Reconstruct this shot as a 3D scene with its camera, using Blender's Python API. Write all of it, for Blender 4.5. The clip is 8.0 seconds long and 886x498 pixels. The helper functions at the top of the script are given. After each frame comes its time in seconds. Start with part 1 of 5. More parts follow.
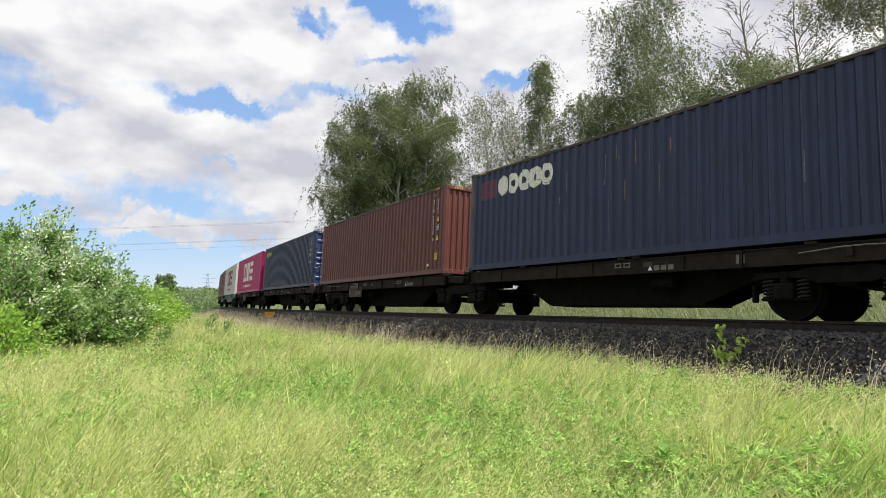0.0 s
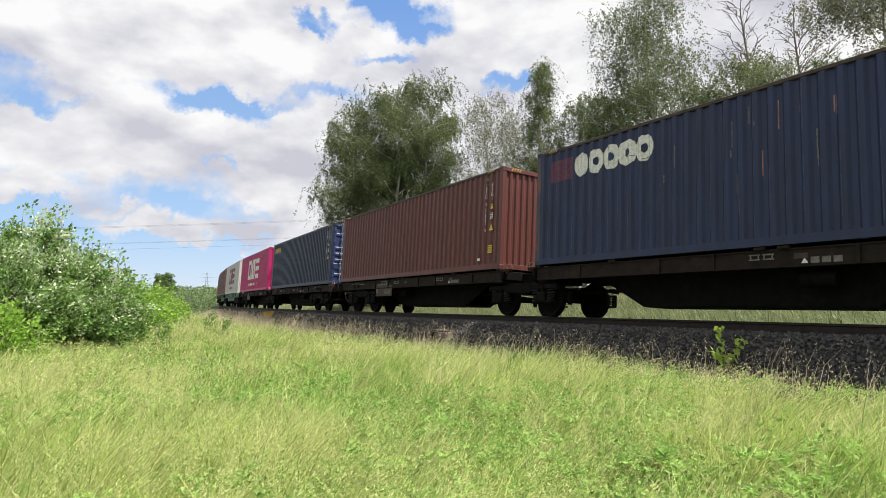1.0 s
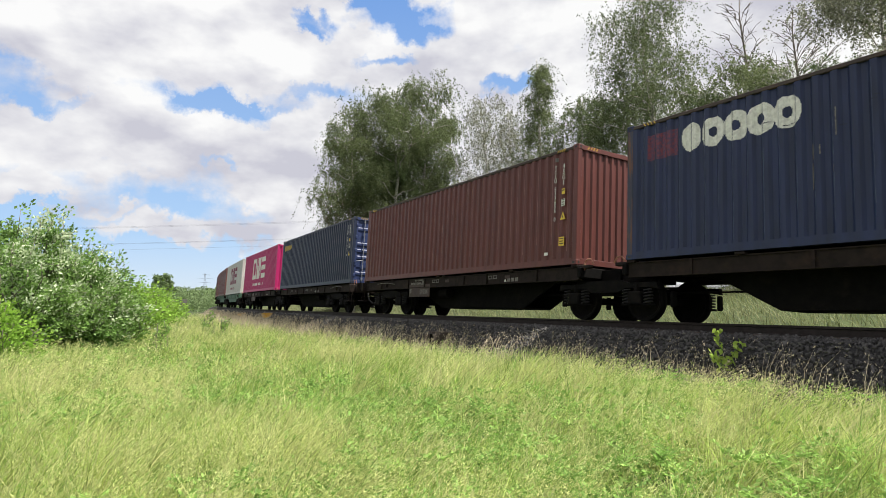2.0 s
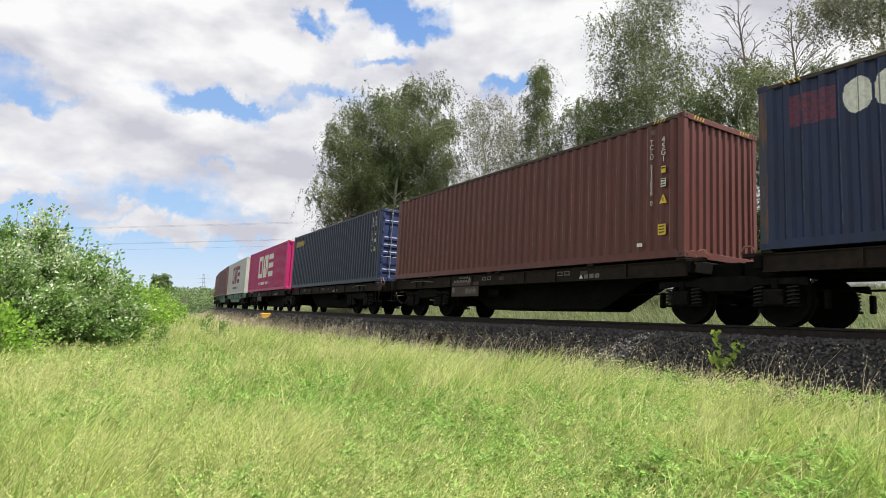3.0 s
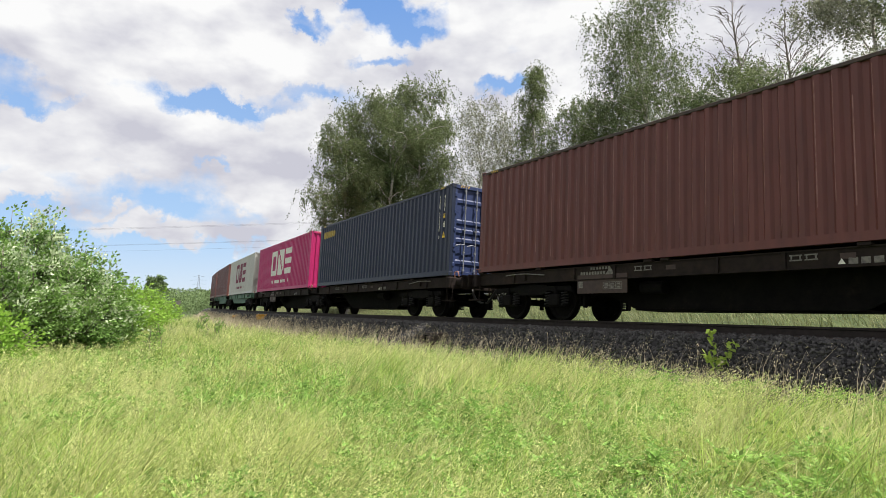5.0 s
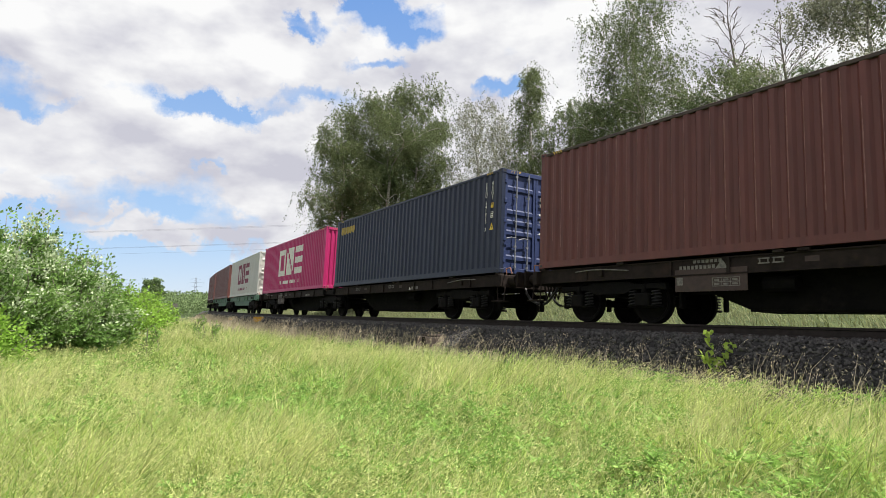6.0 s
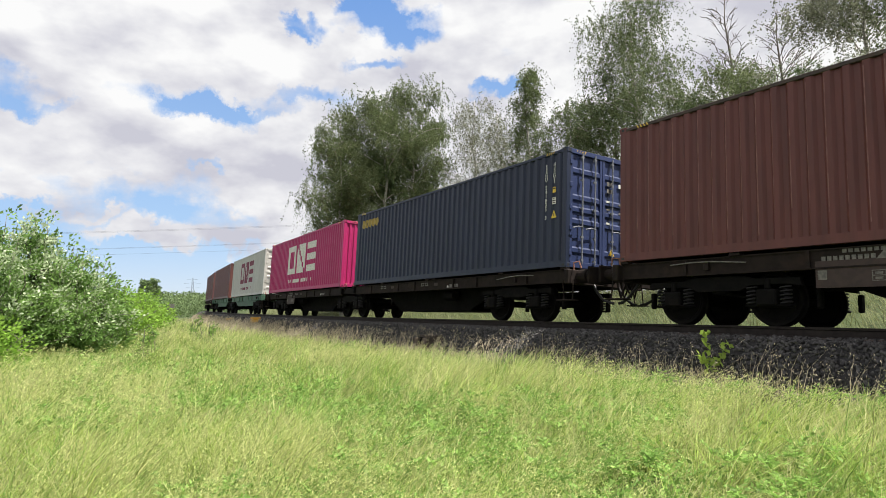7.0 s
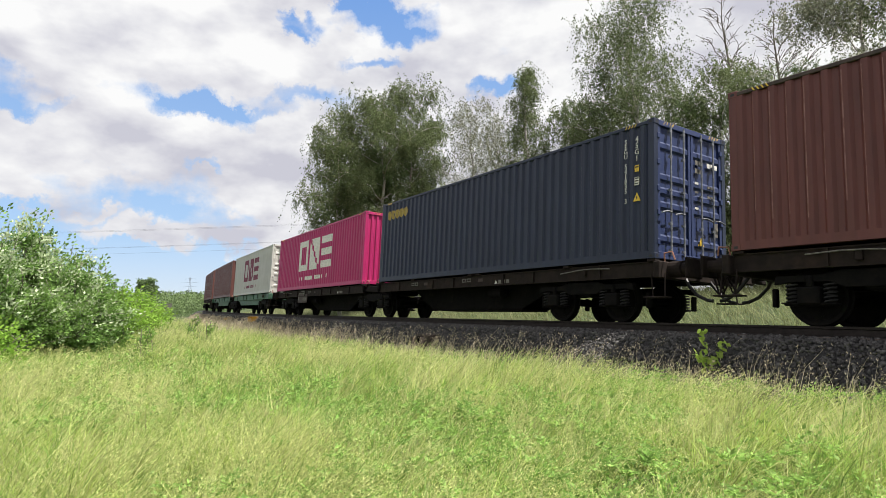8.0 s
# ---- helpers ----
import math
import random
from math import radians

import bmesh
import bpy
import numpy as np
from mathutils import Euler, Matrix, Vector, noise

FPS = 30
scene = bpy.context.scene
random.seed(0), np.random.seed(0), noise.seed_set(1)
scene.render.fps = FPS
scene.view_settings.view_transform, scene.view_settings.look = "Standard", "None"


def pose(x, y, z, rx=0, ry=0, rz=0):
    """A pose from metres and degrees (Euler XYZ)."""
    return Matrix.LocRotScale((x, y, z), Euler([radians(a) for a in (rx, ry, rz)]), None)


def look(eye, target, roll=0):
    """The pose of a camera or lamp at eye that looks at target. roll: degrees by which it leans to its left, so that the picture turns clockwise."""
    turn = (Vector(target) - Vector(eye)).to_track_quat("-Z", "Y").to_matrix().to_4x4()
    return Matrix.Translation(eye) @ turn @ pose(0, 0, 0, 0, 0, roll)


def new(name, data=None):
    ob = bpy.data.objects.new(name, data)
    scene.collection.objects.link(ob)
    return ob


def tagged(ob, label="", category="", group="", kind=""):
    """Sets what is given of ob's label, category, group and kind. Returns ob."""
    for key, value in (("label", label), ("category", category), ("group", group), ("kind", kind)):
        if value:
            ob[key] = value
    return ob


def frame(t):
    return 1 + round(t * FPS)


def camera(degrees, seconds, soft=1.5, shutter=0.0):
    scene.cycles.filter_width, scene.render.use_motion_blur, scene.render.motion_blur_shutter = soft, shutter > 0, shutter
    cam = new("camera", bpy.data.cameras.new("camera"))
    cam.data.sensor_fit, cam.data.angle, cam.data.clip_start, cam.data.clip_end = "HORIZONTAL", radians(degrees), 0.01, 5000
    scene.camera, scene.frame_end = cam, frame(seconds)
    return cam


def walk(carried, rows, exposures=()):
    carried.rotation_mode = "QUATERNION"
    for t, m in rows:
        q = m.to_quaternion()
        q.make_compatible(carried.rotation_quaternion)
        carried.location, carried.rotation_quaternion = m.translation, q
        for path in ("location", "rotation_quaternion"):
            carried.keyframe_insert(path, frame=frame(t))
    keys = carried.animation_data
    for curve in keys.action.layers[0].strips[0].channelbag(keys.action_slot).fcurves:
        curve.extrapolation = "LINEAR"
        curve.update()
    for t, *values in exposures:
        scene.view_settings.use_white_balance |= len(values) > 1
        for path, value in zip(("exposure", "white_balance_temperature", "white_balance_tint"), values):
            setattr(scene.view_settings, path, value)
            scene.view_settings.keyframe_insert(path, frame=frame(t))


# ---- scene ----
# Metres; z = 0 is the rail head, the camera stands in the meadow beside the line.
EYE_Z = 0.60
cam = camera(73.0, 8.0, soft=0.75, shutter=0.1)


def view(yaw, pitch, roll):
    return pose(0, 0, EYE_Z, 90 + pitch, 0, -yaw) @ pose(0, 0, 0, 0, 0, roll)


walk(cam, [
    (0.0, view(0.00, 4.57, -1.40)), (0.5, view(0.05, 4.53, -1.23)), (1.0, view(0.07, 4.60, -1.12)),
    (1.5, view(0.14, 4.70, -1.00)), (3.0, view(0.31, 4.82, -0.82)), (3.5, view(0.43, 4.85, -0.78)),
    (4.0, view(0.53, 4.73, -0.86)), (4.5, view(0.62, 4.76, -0.94)), (6.0, view(0.98, 5.02, -1.24)),
    (6.5, view(1.14, 5.00, -1.31)), (7.0, view(1.23, 5.05, -1.28)), (7.5, view(1.34, 5.05, -1.27)),
    (8.0, view(1.45, 4.97, -1.33))],
     exposures=[(0.0, 0.85), (8.0, 0.85)])

# The line: a slow curve that bends away from the camera, canted to its inside.
P0, HEAD0, CURV, DCURV, CANT = (-2.118, 24.86), radians(-29.98), 1 / 406.0, -5.3e-6, radians(4.4)


def heading(s):
    return HEAD0 + CURV * s + DCURV * s * s / 2


def line_at(s):
    """The place on the middle of the line, s metres along it (far end positive)."""
    u = np.linspace(0, s, 33)
    a = HEAD0 + CURV * u + DCURV * u * u / 2
    w = np.ones(33)
    w[1:-1:2], w[2:-1:2] = 4, 2
    w = w * s / 96
    return Vector((P0[0] + float((np.sin(a) * w).sum()), P0[1] + float((np.cos(a) * w).sum()), 0.0))


def line_pose(s, half=4.5, lift=0.0):
    """A pose on the line: x runs to the far end, y towards the camera's side, z up, leaning with the cant."""
    a, b = line_at(s - half), line_at(s + half)
    d = (b - a).normalized()
    m = Matrix((d, Vector((-d.y, d.x, 0)), Vector((0, 0, 1)))).transposed().to_4x4()
    m.translation = (a + b) / 2
    return m @ Matrix.Rotation(CANT, 4, "X") @ Matrix.Translation((0, 0, lift))


def beside(s, off, z=0.0):
    """A place off metres from the middle of the line (the camera's side positive)."""
    p, a = line_at(s), heading(s)
    return Vector((p.x - math.cos(a) * off, p.y + math.sin(a) * off, z))


def run(t):
    """Metres that the train has gone after t seconds."""
    return 3.097 * t - 0.0384 * t * t


TIMES = [i * 0.2 for i in range(41)]

# World and sun
SUN_DIR = Vector((0.96, -0.26, 0.0)).normalized() * math.cos(radians(60)) + Vector((0, 0, math.sin(radians(60))))
sun = new("sun", bpy.data.lights.new("sun", "SUN"))
sun.data.energy, sun.data.angle, sun.data.color = 5.0, radians(0.6), (1.0, 0.95, 0.87)
sun.matrix_basis = look(SUN_DIR * 60, (0, 0, 0))
world = bpy.data.worlds.new("sky")
scene.world = world
world.use_nodes = True
wn, wl = world.node_tree.nodes, world.node_tree.links
wn.clear()


def wmath(op, a, b=None, clamp=False):
    n = wn.new("ShaderNodeMath")
    n.operation, n.use_clamp = op, clamp
    for i, v in enumerate((a, b)):
        if v is None:
            continue
        if isinstance(v, (int, float)):
            n.inputs[i].default_value = v
        else:
            wl.new(v, n.inputs[i])
    return n.outputs[0]


sky = wn.new("ShaderNodeTexSky")
sky.sky_type, sky.sun_disc = "NISHITA", False
sky.sun_elevation, sky.sun_rotation = radians(60), math.atan2(0.96, -0.26)
sky.air_density, sky.dust_density, sky.ozone_density = 1.0, 0.25, 2.0
out = wn.new("ShaderNodeOutputWorld")
bg_sky, bg_cloud, mix = wn.new("ShaderNodeBackground"), wn.new("ShaderNodeBackground"), wn.new("ShaderNodeMixShader")
bg_sky.inputs["Strength"].default_value = 1.0
tc = wn.new("ShaderNodeTexCoord")
sep = wn.new("ShaderNodeSeparateXYZ")
wl.new(tc.outputs["Generated"], sep.inputs[0])
# the clear sky: the physical sky, with summer haze that pales it towards the horizon
haze = wn.new("ShaderNodeValToRGB")
haze.color_ramp.elements[0].position, haze.color_ramp.elements[1].position = 0.0, 0.5
haze.color_ramp.elements[0].color, haze.color_ramp.elements[1].color = (0.40, 0.46, 0.54, 1), (0.10, 0.21, 0.46, 1)
e = haze.color_ramp.elements.new(0.11)
e.color = (0.25, 0.37, 0.54, 1)
wl.new(sep.outputs["Z"], haze.inputs[0])
sky_dim, sky_mix = wn.new("ShaderNodeVectorMath"), wn.new("ShaderNodeMix")
sky_dim.operation = "SCALE"
sky_dim.inputs["Scale"].default_value = 0.07
wl.new(sky.outputs[0], sky_dim.inputs[0])
sky_mix.data_type = "RGBA"
sky_mix.inputs[0].default_value = 0.85
wl.new(sky_dim.outputs[0], sky_mix.inputs[6])
wl.new(haze.outputs[0], sky_mix.inputs[7])
wl.new(sky_mix.outputs[2], bg_sky.inputs["Color"])
# clouds are broader than high
flat = wn.new("ShaderNodeVectorMath")
flat.operation = "MULTIPLY"
flat.inputs[1].default_value = (1.0, 1.0, 1.9)
wl.new(tc.outputs["Generated"], flat.inputs[0])


def wnoise(scale, detail, rough, shift):
    mp = wn.new("ShaderNodeMapping")
    mp.inputs["Location"].default_value = shift
    wl.new(flat.outputs[0], mp.inputs["Vector"])
    n = wn.new("ShaderNodeTexNoise")
    n.inputs["Scale"].default_value, n.inputs["Detail"].default_value, n.inputs["Roughness"].default_value = scale, detail, rough
    wl.new(mp.outputs[0], n.inputs["Vector"])
    return n.outputs["Fac"]


shape = wmath("ADD", wmath("MULTIPLY", wmath("SUBTRACT", wnoise(7.0, 8, 0.56, (3.1, 1.7, 0)), 0.5), 0.75), 0.72)
# ragged edges: the outlines of openings and clouds are pushed about by noise
rag = wn.new("ShaderNodeTexNoise")
rag.inputs["Scale"].default_value, rag.inputs["Detail"].default_value, rag.inputs["Roughness"].default_value = 11.0, 7, 0.62
wl.new(tc.outputs["Generated"], rag.inputs["Vector"])
rag_mid, rag_big, ragged = wn.new("ShaderNodeVectorMath"), wn.new("ShaderNodeVectorMath"), wn.new("ShaderNodeVectorMath")
rag_mid.operation, rag_big.operation, ragged.operation = "SUBTRACT", "SCALE", "ADD"
wl.new(rag.outputs["Color"], rag_mid.inputs[0])
rag_mid.inputs[1].default_value = (0.5, 0.5, 0.5)
wl.new(rag_mid.outputs[0], rag_big.inputs[0])
rag_big.inputs["Scale"].default_value = 0.14
wl.new(tc.outputs["Generated"], ragged.inputs[0])
wl.new(rag_big.outputs[0], ragged.inputs[1])
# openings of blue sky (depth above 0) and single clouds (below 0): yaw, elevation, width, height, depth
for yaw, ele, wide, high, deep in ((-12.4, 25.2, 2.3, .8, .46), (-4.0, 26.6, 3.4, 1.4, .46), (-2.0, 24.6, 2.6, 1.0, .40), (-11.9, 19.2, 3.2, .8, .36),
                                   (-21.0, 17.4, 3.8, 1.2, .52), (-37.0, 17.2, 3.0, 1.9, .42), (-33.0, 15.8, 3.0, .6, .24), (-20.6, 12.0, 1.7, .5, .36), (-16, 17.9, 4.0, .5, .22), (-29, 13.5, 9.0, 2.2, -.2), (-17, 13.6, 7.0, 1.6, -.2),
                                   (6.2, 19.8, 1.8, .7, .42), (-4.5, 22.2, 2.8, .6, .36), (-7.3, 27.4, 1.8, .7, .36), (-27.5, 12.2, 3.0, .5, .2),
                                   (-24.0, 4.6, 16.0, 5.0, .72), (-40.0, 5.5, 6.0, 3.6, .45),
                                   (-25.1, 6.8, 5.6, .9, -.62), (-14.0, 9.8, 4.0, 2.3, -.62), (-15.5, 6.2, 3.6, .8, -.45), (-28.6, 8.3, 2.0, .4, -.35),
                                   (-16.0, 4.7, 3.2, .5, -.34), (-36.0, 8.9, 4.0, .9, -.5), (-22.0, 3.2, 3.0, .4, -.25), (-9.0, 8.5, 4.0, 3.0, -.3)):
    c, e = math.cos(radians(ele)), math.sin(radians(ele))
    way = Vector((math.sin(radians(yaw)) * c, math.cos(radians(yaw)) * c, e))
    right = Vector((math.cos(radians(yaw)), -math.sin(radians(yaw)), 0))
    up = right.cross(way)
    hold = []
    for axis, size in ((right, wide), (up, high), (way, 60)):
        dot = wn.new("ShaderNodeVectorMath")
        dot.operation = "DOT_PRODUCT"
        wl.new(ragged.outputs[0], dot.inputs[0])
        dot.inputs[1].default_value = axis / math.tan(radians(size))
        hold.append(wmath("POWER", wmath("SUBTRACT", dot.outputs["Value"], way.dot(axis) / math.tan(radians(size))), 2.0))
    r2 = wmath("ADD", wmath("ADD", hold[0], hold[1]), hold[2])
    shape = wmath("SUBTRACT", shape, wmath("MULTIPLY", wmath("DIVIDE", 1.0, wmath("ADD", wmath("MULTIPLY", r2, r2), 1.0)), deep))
ramp = wn.new("ShaderNodeValToRGB")
ramp.color_ramp.elements[0].position, ramp.color_ramp.elements[1].position = 0.30, 0.58
wl.new(shape, ramp.inputs[0])
# bright tops and grey undersides: thicker below than above means a top
lit = wmath("SUBTRACT", wnoise(6.0, 6, 0.5, (7.3, 2.2, 0)), wnoise(6.0, 6, 0.5, (7.3, 2.2, 0.09)))
tone = wmath("ADD", wmath("ADD", wmath("MULTIPLY", lit, 1.3), wmath("MULTIPLY", wnoise(3.4, 5, 0.5, (1.3, 5.2, 0)), 0.9)), 0.12)
tramp = wn.new("ShaderNodeValToRGB")
tramp.color_ramp.elements[0].position, tramp.color_ramp.elements[1].position = 0.36, 0.76
tramp.color_ramp.elements[0].color, tramp.color_ramp.elements[1].color = (0.62, 0.62, 0.70, 1), (1.0, 1.0, 1.0, 1)
wl.new(tone, tramp.inputs[0])
wl.new(tramp.outputs[0], bg_cloud.inputs["Color"])
bg_cloud.inputs["Strength"].default_value = 0.54
wl.new(ramp.outputs[0], mix.inputs[0])
wl.new(bg_sky.outputs[0], mix.inputs[1])
wl.new(bg_cloud.outputs[0], mix.inputs[2])
wl.new(mix.outputs[0], out.inputs["Surface"])


def material(name, base, rough=0.6, metal=0.0, dark=None, scale=6.0, mix_at=(0.4, 0.62), bump=0.0, bump_scale=60.0, vary=0.0, spec=0.4,
             second=None, second_scale=1.0, second_at=(0.55, 0.75), stretch=(1, 1, 1), translucent=0.0):
    """A procedural surface: base and dark mix by fine noise, second as larger stains, vary by piece."""
    m = bpy.data.materials.new(name)
    m.use_nodes = True
    n, l = m.node_tree.nodes, m.node_tree.links
    b = n["Principled BSDF"]
    b.inputs["Roughness"].default_value, b.inputs["Metallic"].default_value = rough, metal
    b.inputs["Specular IOR Level"].default_value = spec
    tcn = n.new("ShaderNodeTexCoord")
    mp = n.new("ShaderNodeMapping")
    mp.inputs["Scale"].default_value = stretch
    l.new(tcn.outputs["Object"], mp.inputs["Vector"])

    def noise_fac(sc, detail=6, ro=0.6):
        t = n.new("ShaderNodeTexNoise")
        t.inputs["Scale"].default_value, t.inputs["Detail"].default_value, t.inputs["Roughness"].default_value = sc, detail, ro
        l.new(mp.outputs[0], t.inputs["Vector"])
        return t.outputs["Fac"]

    def blend(fac, a, c, mode="MIX"):
        x = n.new("ShaderNodeMix")
        x.data_type, x.blend_type = "RGBA", mode
        if isinstance(fac, float):
            x.inputs[0].default_value = fac
        else:
            l.new(fac, x.inputs[0])
        for sock, v in ((x.inputs[6], a), (x.inputs[7], c)):
            if isinstance(v, tuple):
                sock.default_value = (*v, 1) if len(v) == 3 else v
            else:
                l.new(v, sock)
        return x.outputs[2]

    def ramp_fac(fac, lo, hi):
        r = n.new("ShaderNodeMapRange")
        r.inputs[1].default_value, r.inputs[2].default_value = lo, hi
        l.new(fac, r.inputs[0])
        return r.outputs[0]

    col = base
    dark = dark or tuple(c * 0.75 for c in base)
    col = blend(ramp_fac(noise_fac(scale), *mix_at), base, dark)
    if second:
        col = blend(ramp_fac(noise_fac(second_scale, 8, 0.65), *second_at), col, second)
    if vary:
        info = n.new("ShaderNodeObjectInfo")
        geo = n.new("ShaderNodeNewGeometry")
        add = n.new("ShaderNodeMath")
        add.operation = "ADD"
        l.new(info.outputs["Random"], add.inputs[0])
        l.new(geo.outputs["Random Per Island"], add.inputs[1])
        fr = n.new("ShaderNodeMath")
        fr.operation = "FRACT"
        l.new(add.outputs[0], fr.inputs[0])
        hsv = n.new("ShaderNodeHueSaturation")
        mr = n.new("ShaderNodeMapRange")
        mr.inputs[3].default_value, mr.inputs[4].default_value = 1 - vary, 1 + vary
        l.new(fr.outputs[0], mr.inputs[0])
        l.new(mr.outputs[0], hsv.inputs["Value"])
        l.new(col, hsv.inputs["Color"])
        col = hsv.outputs[0]
    l.new(col, b.inputs["Base Color"]) if not isinstance(col, tuple) else None
    if bump:
        bn = n.new("ShaderNodeBump")
        bn.inputs["Strength"].default_value, bn.inputs["Distance"].default_value = bump, 0.02
        l.new(noise_fac(bump_scale, 4), bn.inputs["Height"])
        l.new(bn.outputs[0], b.inputs["Normal"])
    if translucent:
        tr = n.new("ShaderNodeBsdfTranslucent")
        ms = n.new("ShaderNodeMixShader")
        ms.inputs[0].default_value = translucent
        l.new(col, tr.inputs["Color"])
        l.new(b.outputs[0], ms.inputs[1])
        l.new(tr.outputs[0], ms.inputs[2])
        l.new(ms.outputs[0], n["Material Output"].inputs["Surface"])
    return m


def mesh_of(name, verts, faces, mat, smooth=False):
    me = bpy.data.meshes.new(name)
    me.from_pydata(verts, [], faces)
    me.materials.append(mat)
    if smooth:
        me.polygons.foreach_set("use_smooth", [True] * len(me.polygons))
    me.update()
    return me


def part(name, bm, mat, parent=None, label="", smooth=False):
    """Links a bmesh as one mesh object, under a thing or a part."""
    me = bpy.data.meshes.new(name)
    bm.to_mesh(me)
    bm.free()
    me.materials.append(mat)
    if smooth:
        me.polygons.foreach_set("use_smooth", [True] * len(me.polygons))
    ob = new(name, me)
    if parent:
        ob.parent = parent
    return tagged(ob, label)


def boxes(*bs, bevel=0.0):
    """A bmesh of boxes, each (x0, x1, y0, y1, z0, z1)."""
    bm = bmesh.new()
    for x0, x1, y0, y1, z0, z1 in bs:
        r = bmesh.ops.create_cube(bm, size=1)
        for v in r["verts"]:
            v.co = Vector(((x0 + x1) / 2 + v.co.x * (x1 - x0), (y0 + y1) / 2 + v.co.y * (y1 - y0), (z0 + z1) / 2 + v.co.z * (z1 - z0)))
    if bevel:
        bmesh.ops.bevel(bm, geom=bm.edges[:], offset=bevel, segments=1, affect="EDGES")
    return bm


def add_tube(bm, pts, r, seg=8):
    """A round bar along points."""
    rings = []
    pts = [Vector(p) for p in pts]
    for i, p in enumerate(pts):
        d = (pts[min(i + 1, len(pts) - 1)] - pts[max(i - 1, 0)]).normalized()
        a = d.orthogonal().normalized() if i == 0 else (rings[-1][1] - d * rings[-1][1].dot(d)).normalized()
        b = d.cross(a)
        rr = r[i] if isinstance(r, (list, tuple)) else r
        rings.append(([bm.verts.new(p + (a * math.cos(k * math.tau / seg) + b * math.sin(k * math.tau / seg)) * rr) for k in range(seg)], a))
    for (r0, _), (r1, _) in zip(rings, rings[1:]):
        for k in range(seg):
            bm.faces.new((r0[k], r0[(k + 1) % seg], r1[(k + 1) % seg], r1[k]))
    bm.faces.new(rings[0][0][::-1])
    bm.faces.new(rings[-1][0])
    return bm


def prism(bm, outline, y0, y1):
    """An outline in x and z, drawn out from y0 to y1."""
    a = [bm.verts.new((x, y0, z)) for x, z in outline]
    b = [bm.verts.new((x, y1, z)) for x, z in outline]
    n = len(a)
    for i in range(n):
        bm.faces.new((a[i], a[(i + 1) % n], b[(i + 1) % n], b[i]))
    bm.faces.new(a[::-1])
    bm.faces.new(b)
    return bm
def container_paint(name, base, fade, rust_at=(0.66, 0.80)):
    return material(name, base, 0.48, dark=fade, scale=2.2, mix_at=(0.35, 0.7), stretch=(2.5, 2.5, 0.35), second=(0.11, 0.055, 0.035), second_scale=5.0,
                    second_at=rust_at, bump=0.1, bump_scale=14, spec=0.35)


M_BLUE = container_paint("weathered_blue_paint", (0.016, 0.027, 0.080), (0.011, 0.018, 0.046), (0.70, 0.86))
M_BROWN = container_paint("red_brown_paint", (0.122, 0.037, 0.031), (0.086, 0.028, 0.024), (0.74, 0.9))
M_NAVY = container_paint("dark_navy_paint", (0.015, 0.024, 0.052), (0.011, 0.017, 0.038), (0.76, 0.92))
M_DOOR = container_paint("blue_door_paint", (0.027, 0.042, 0.118), (0.021, 0.034, 0.094), (0.76, 0.92))
M_PINK = container_paint("magenta_paint", (0.42, 0.020, 0.125), (0.33, 0.016, 0.10), (0.78, 0.92))
M_GREY = container_paint("pale_grey_paint", (0.50, 0.50, 0.47), (0.41, 0.41, 0.38), (0.74, 0.9))
M_MAROON = container_paint("dull_maroon_paint", (0.13, 0.052, 0.045), (0.10, 0.04, 0.036), (0.74, 0.9))
M_GRIME = material("grimy_rusted_rail_paint", (0.060, 0.042, 0.034), 0.7, dark=(0.035, 0.027, 0.024), scale=5, second=(0.13, 0.07, 0.045), second_scale=2.5, bump=0.2)
M_BLUE_RUST = container_paint("rusted_blue_paint", (0.045, 0.045, 0.065), (0.03, 0.034, 0.055), (0.46, 0.58))
M_DULLRED = material("dull_crimson_paint", (0.20, 0.035, 0.075), 0.55, dark=(0.15, 0.03, 0.06), scale=9)
M_WHITE = material("white_marking_paint", (0.74, 0.74, 0.68), 0.55, dark=(0.55, 0.55, 0.5), scale=14)
M_YELLOW = material("yellow_marking_paint", (0.72, 0.50, 0.04), 0.5, dark=(0.55, 0.37, 0.04), scale=20)
# Paler tones for the light painted along the ridge edges.
M_EDGE_LIGHT_BROWN = material("edge_light_brown_paint", (0.23, 0.12, 0.108), 0.7, dark=(0.16, 0.07, 0.06), scale=7)
M_EDGE_LIGHT_BLUE = material("edge_light_blue_paint", (0.055, 0.07, 0.12), 0.7, dark=(0.028, 0.038, 0.08), scale=7)
M_OCHRE = material("faded_ochre_paint", (0.40, 0.29, 0.06), 0.6, dark=(0.26, 0.19, 0.05), scale=16)
M_BLACK = material("black_marking_and_slot_shade", (0.02, 0.02, 0.02), 0.6)
M_RED = material("faded_red_paint", (0.17, 0.035, 0.055), 0.6, dark=(0.07, 0.035, 0.075), scale=18, mix_at=(0.42, 0.55))
M_WAGON = material("grimy_wagon_steel", (0.023, 0.017, 0.015), 0.8, dark=(0.014, 0.011, 0.010), scale=5, second=(0.036, 0.024, 0.019), second_scale=2.2, bump=0.2, bump_scale=40, spec=0.12)
# Set near black: the deep shade under the wagons is put into this colour.
M_UNDER = material("shade_black_underframe_grime", (0.008, 0.0075, 0.007), 0.85, dark=(0.005, 0.005, 0.005), scale=7, second=(0.016, 0.013, 0.011), second_scale=3, bump=0.2, spec=0.06)
# Coils coloured almost black to stand for the shade around them.
M_SPRING = material("shade_black_spring_steel", (0.010, 0.0095, 0.009), 0.75, 0.0, dark=(0.006, 0.006, 0.006), scale=20)
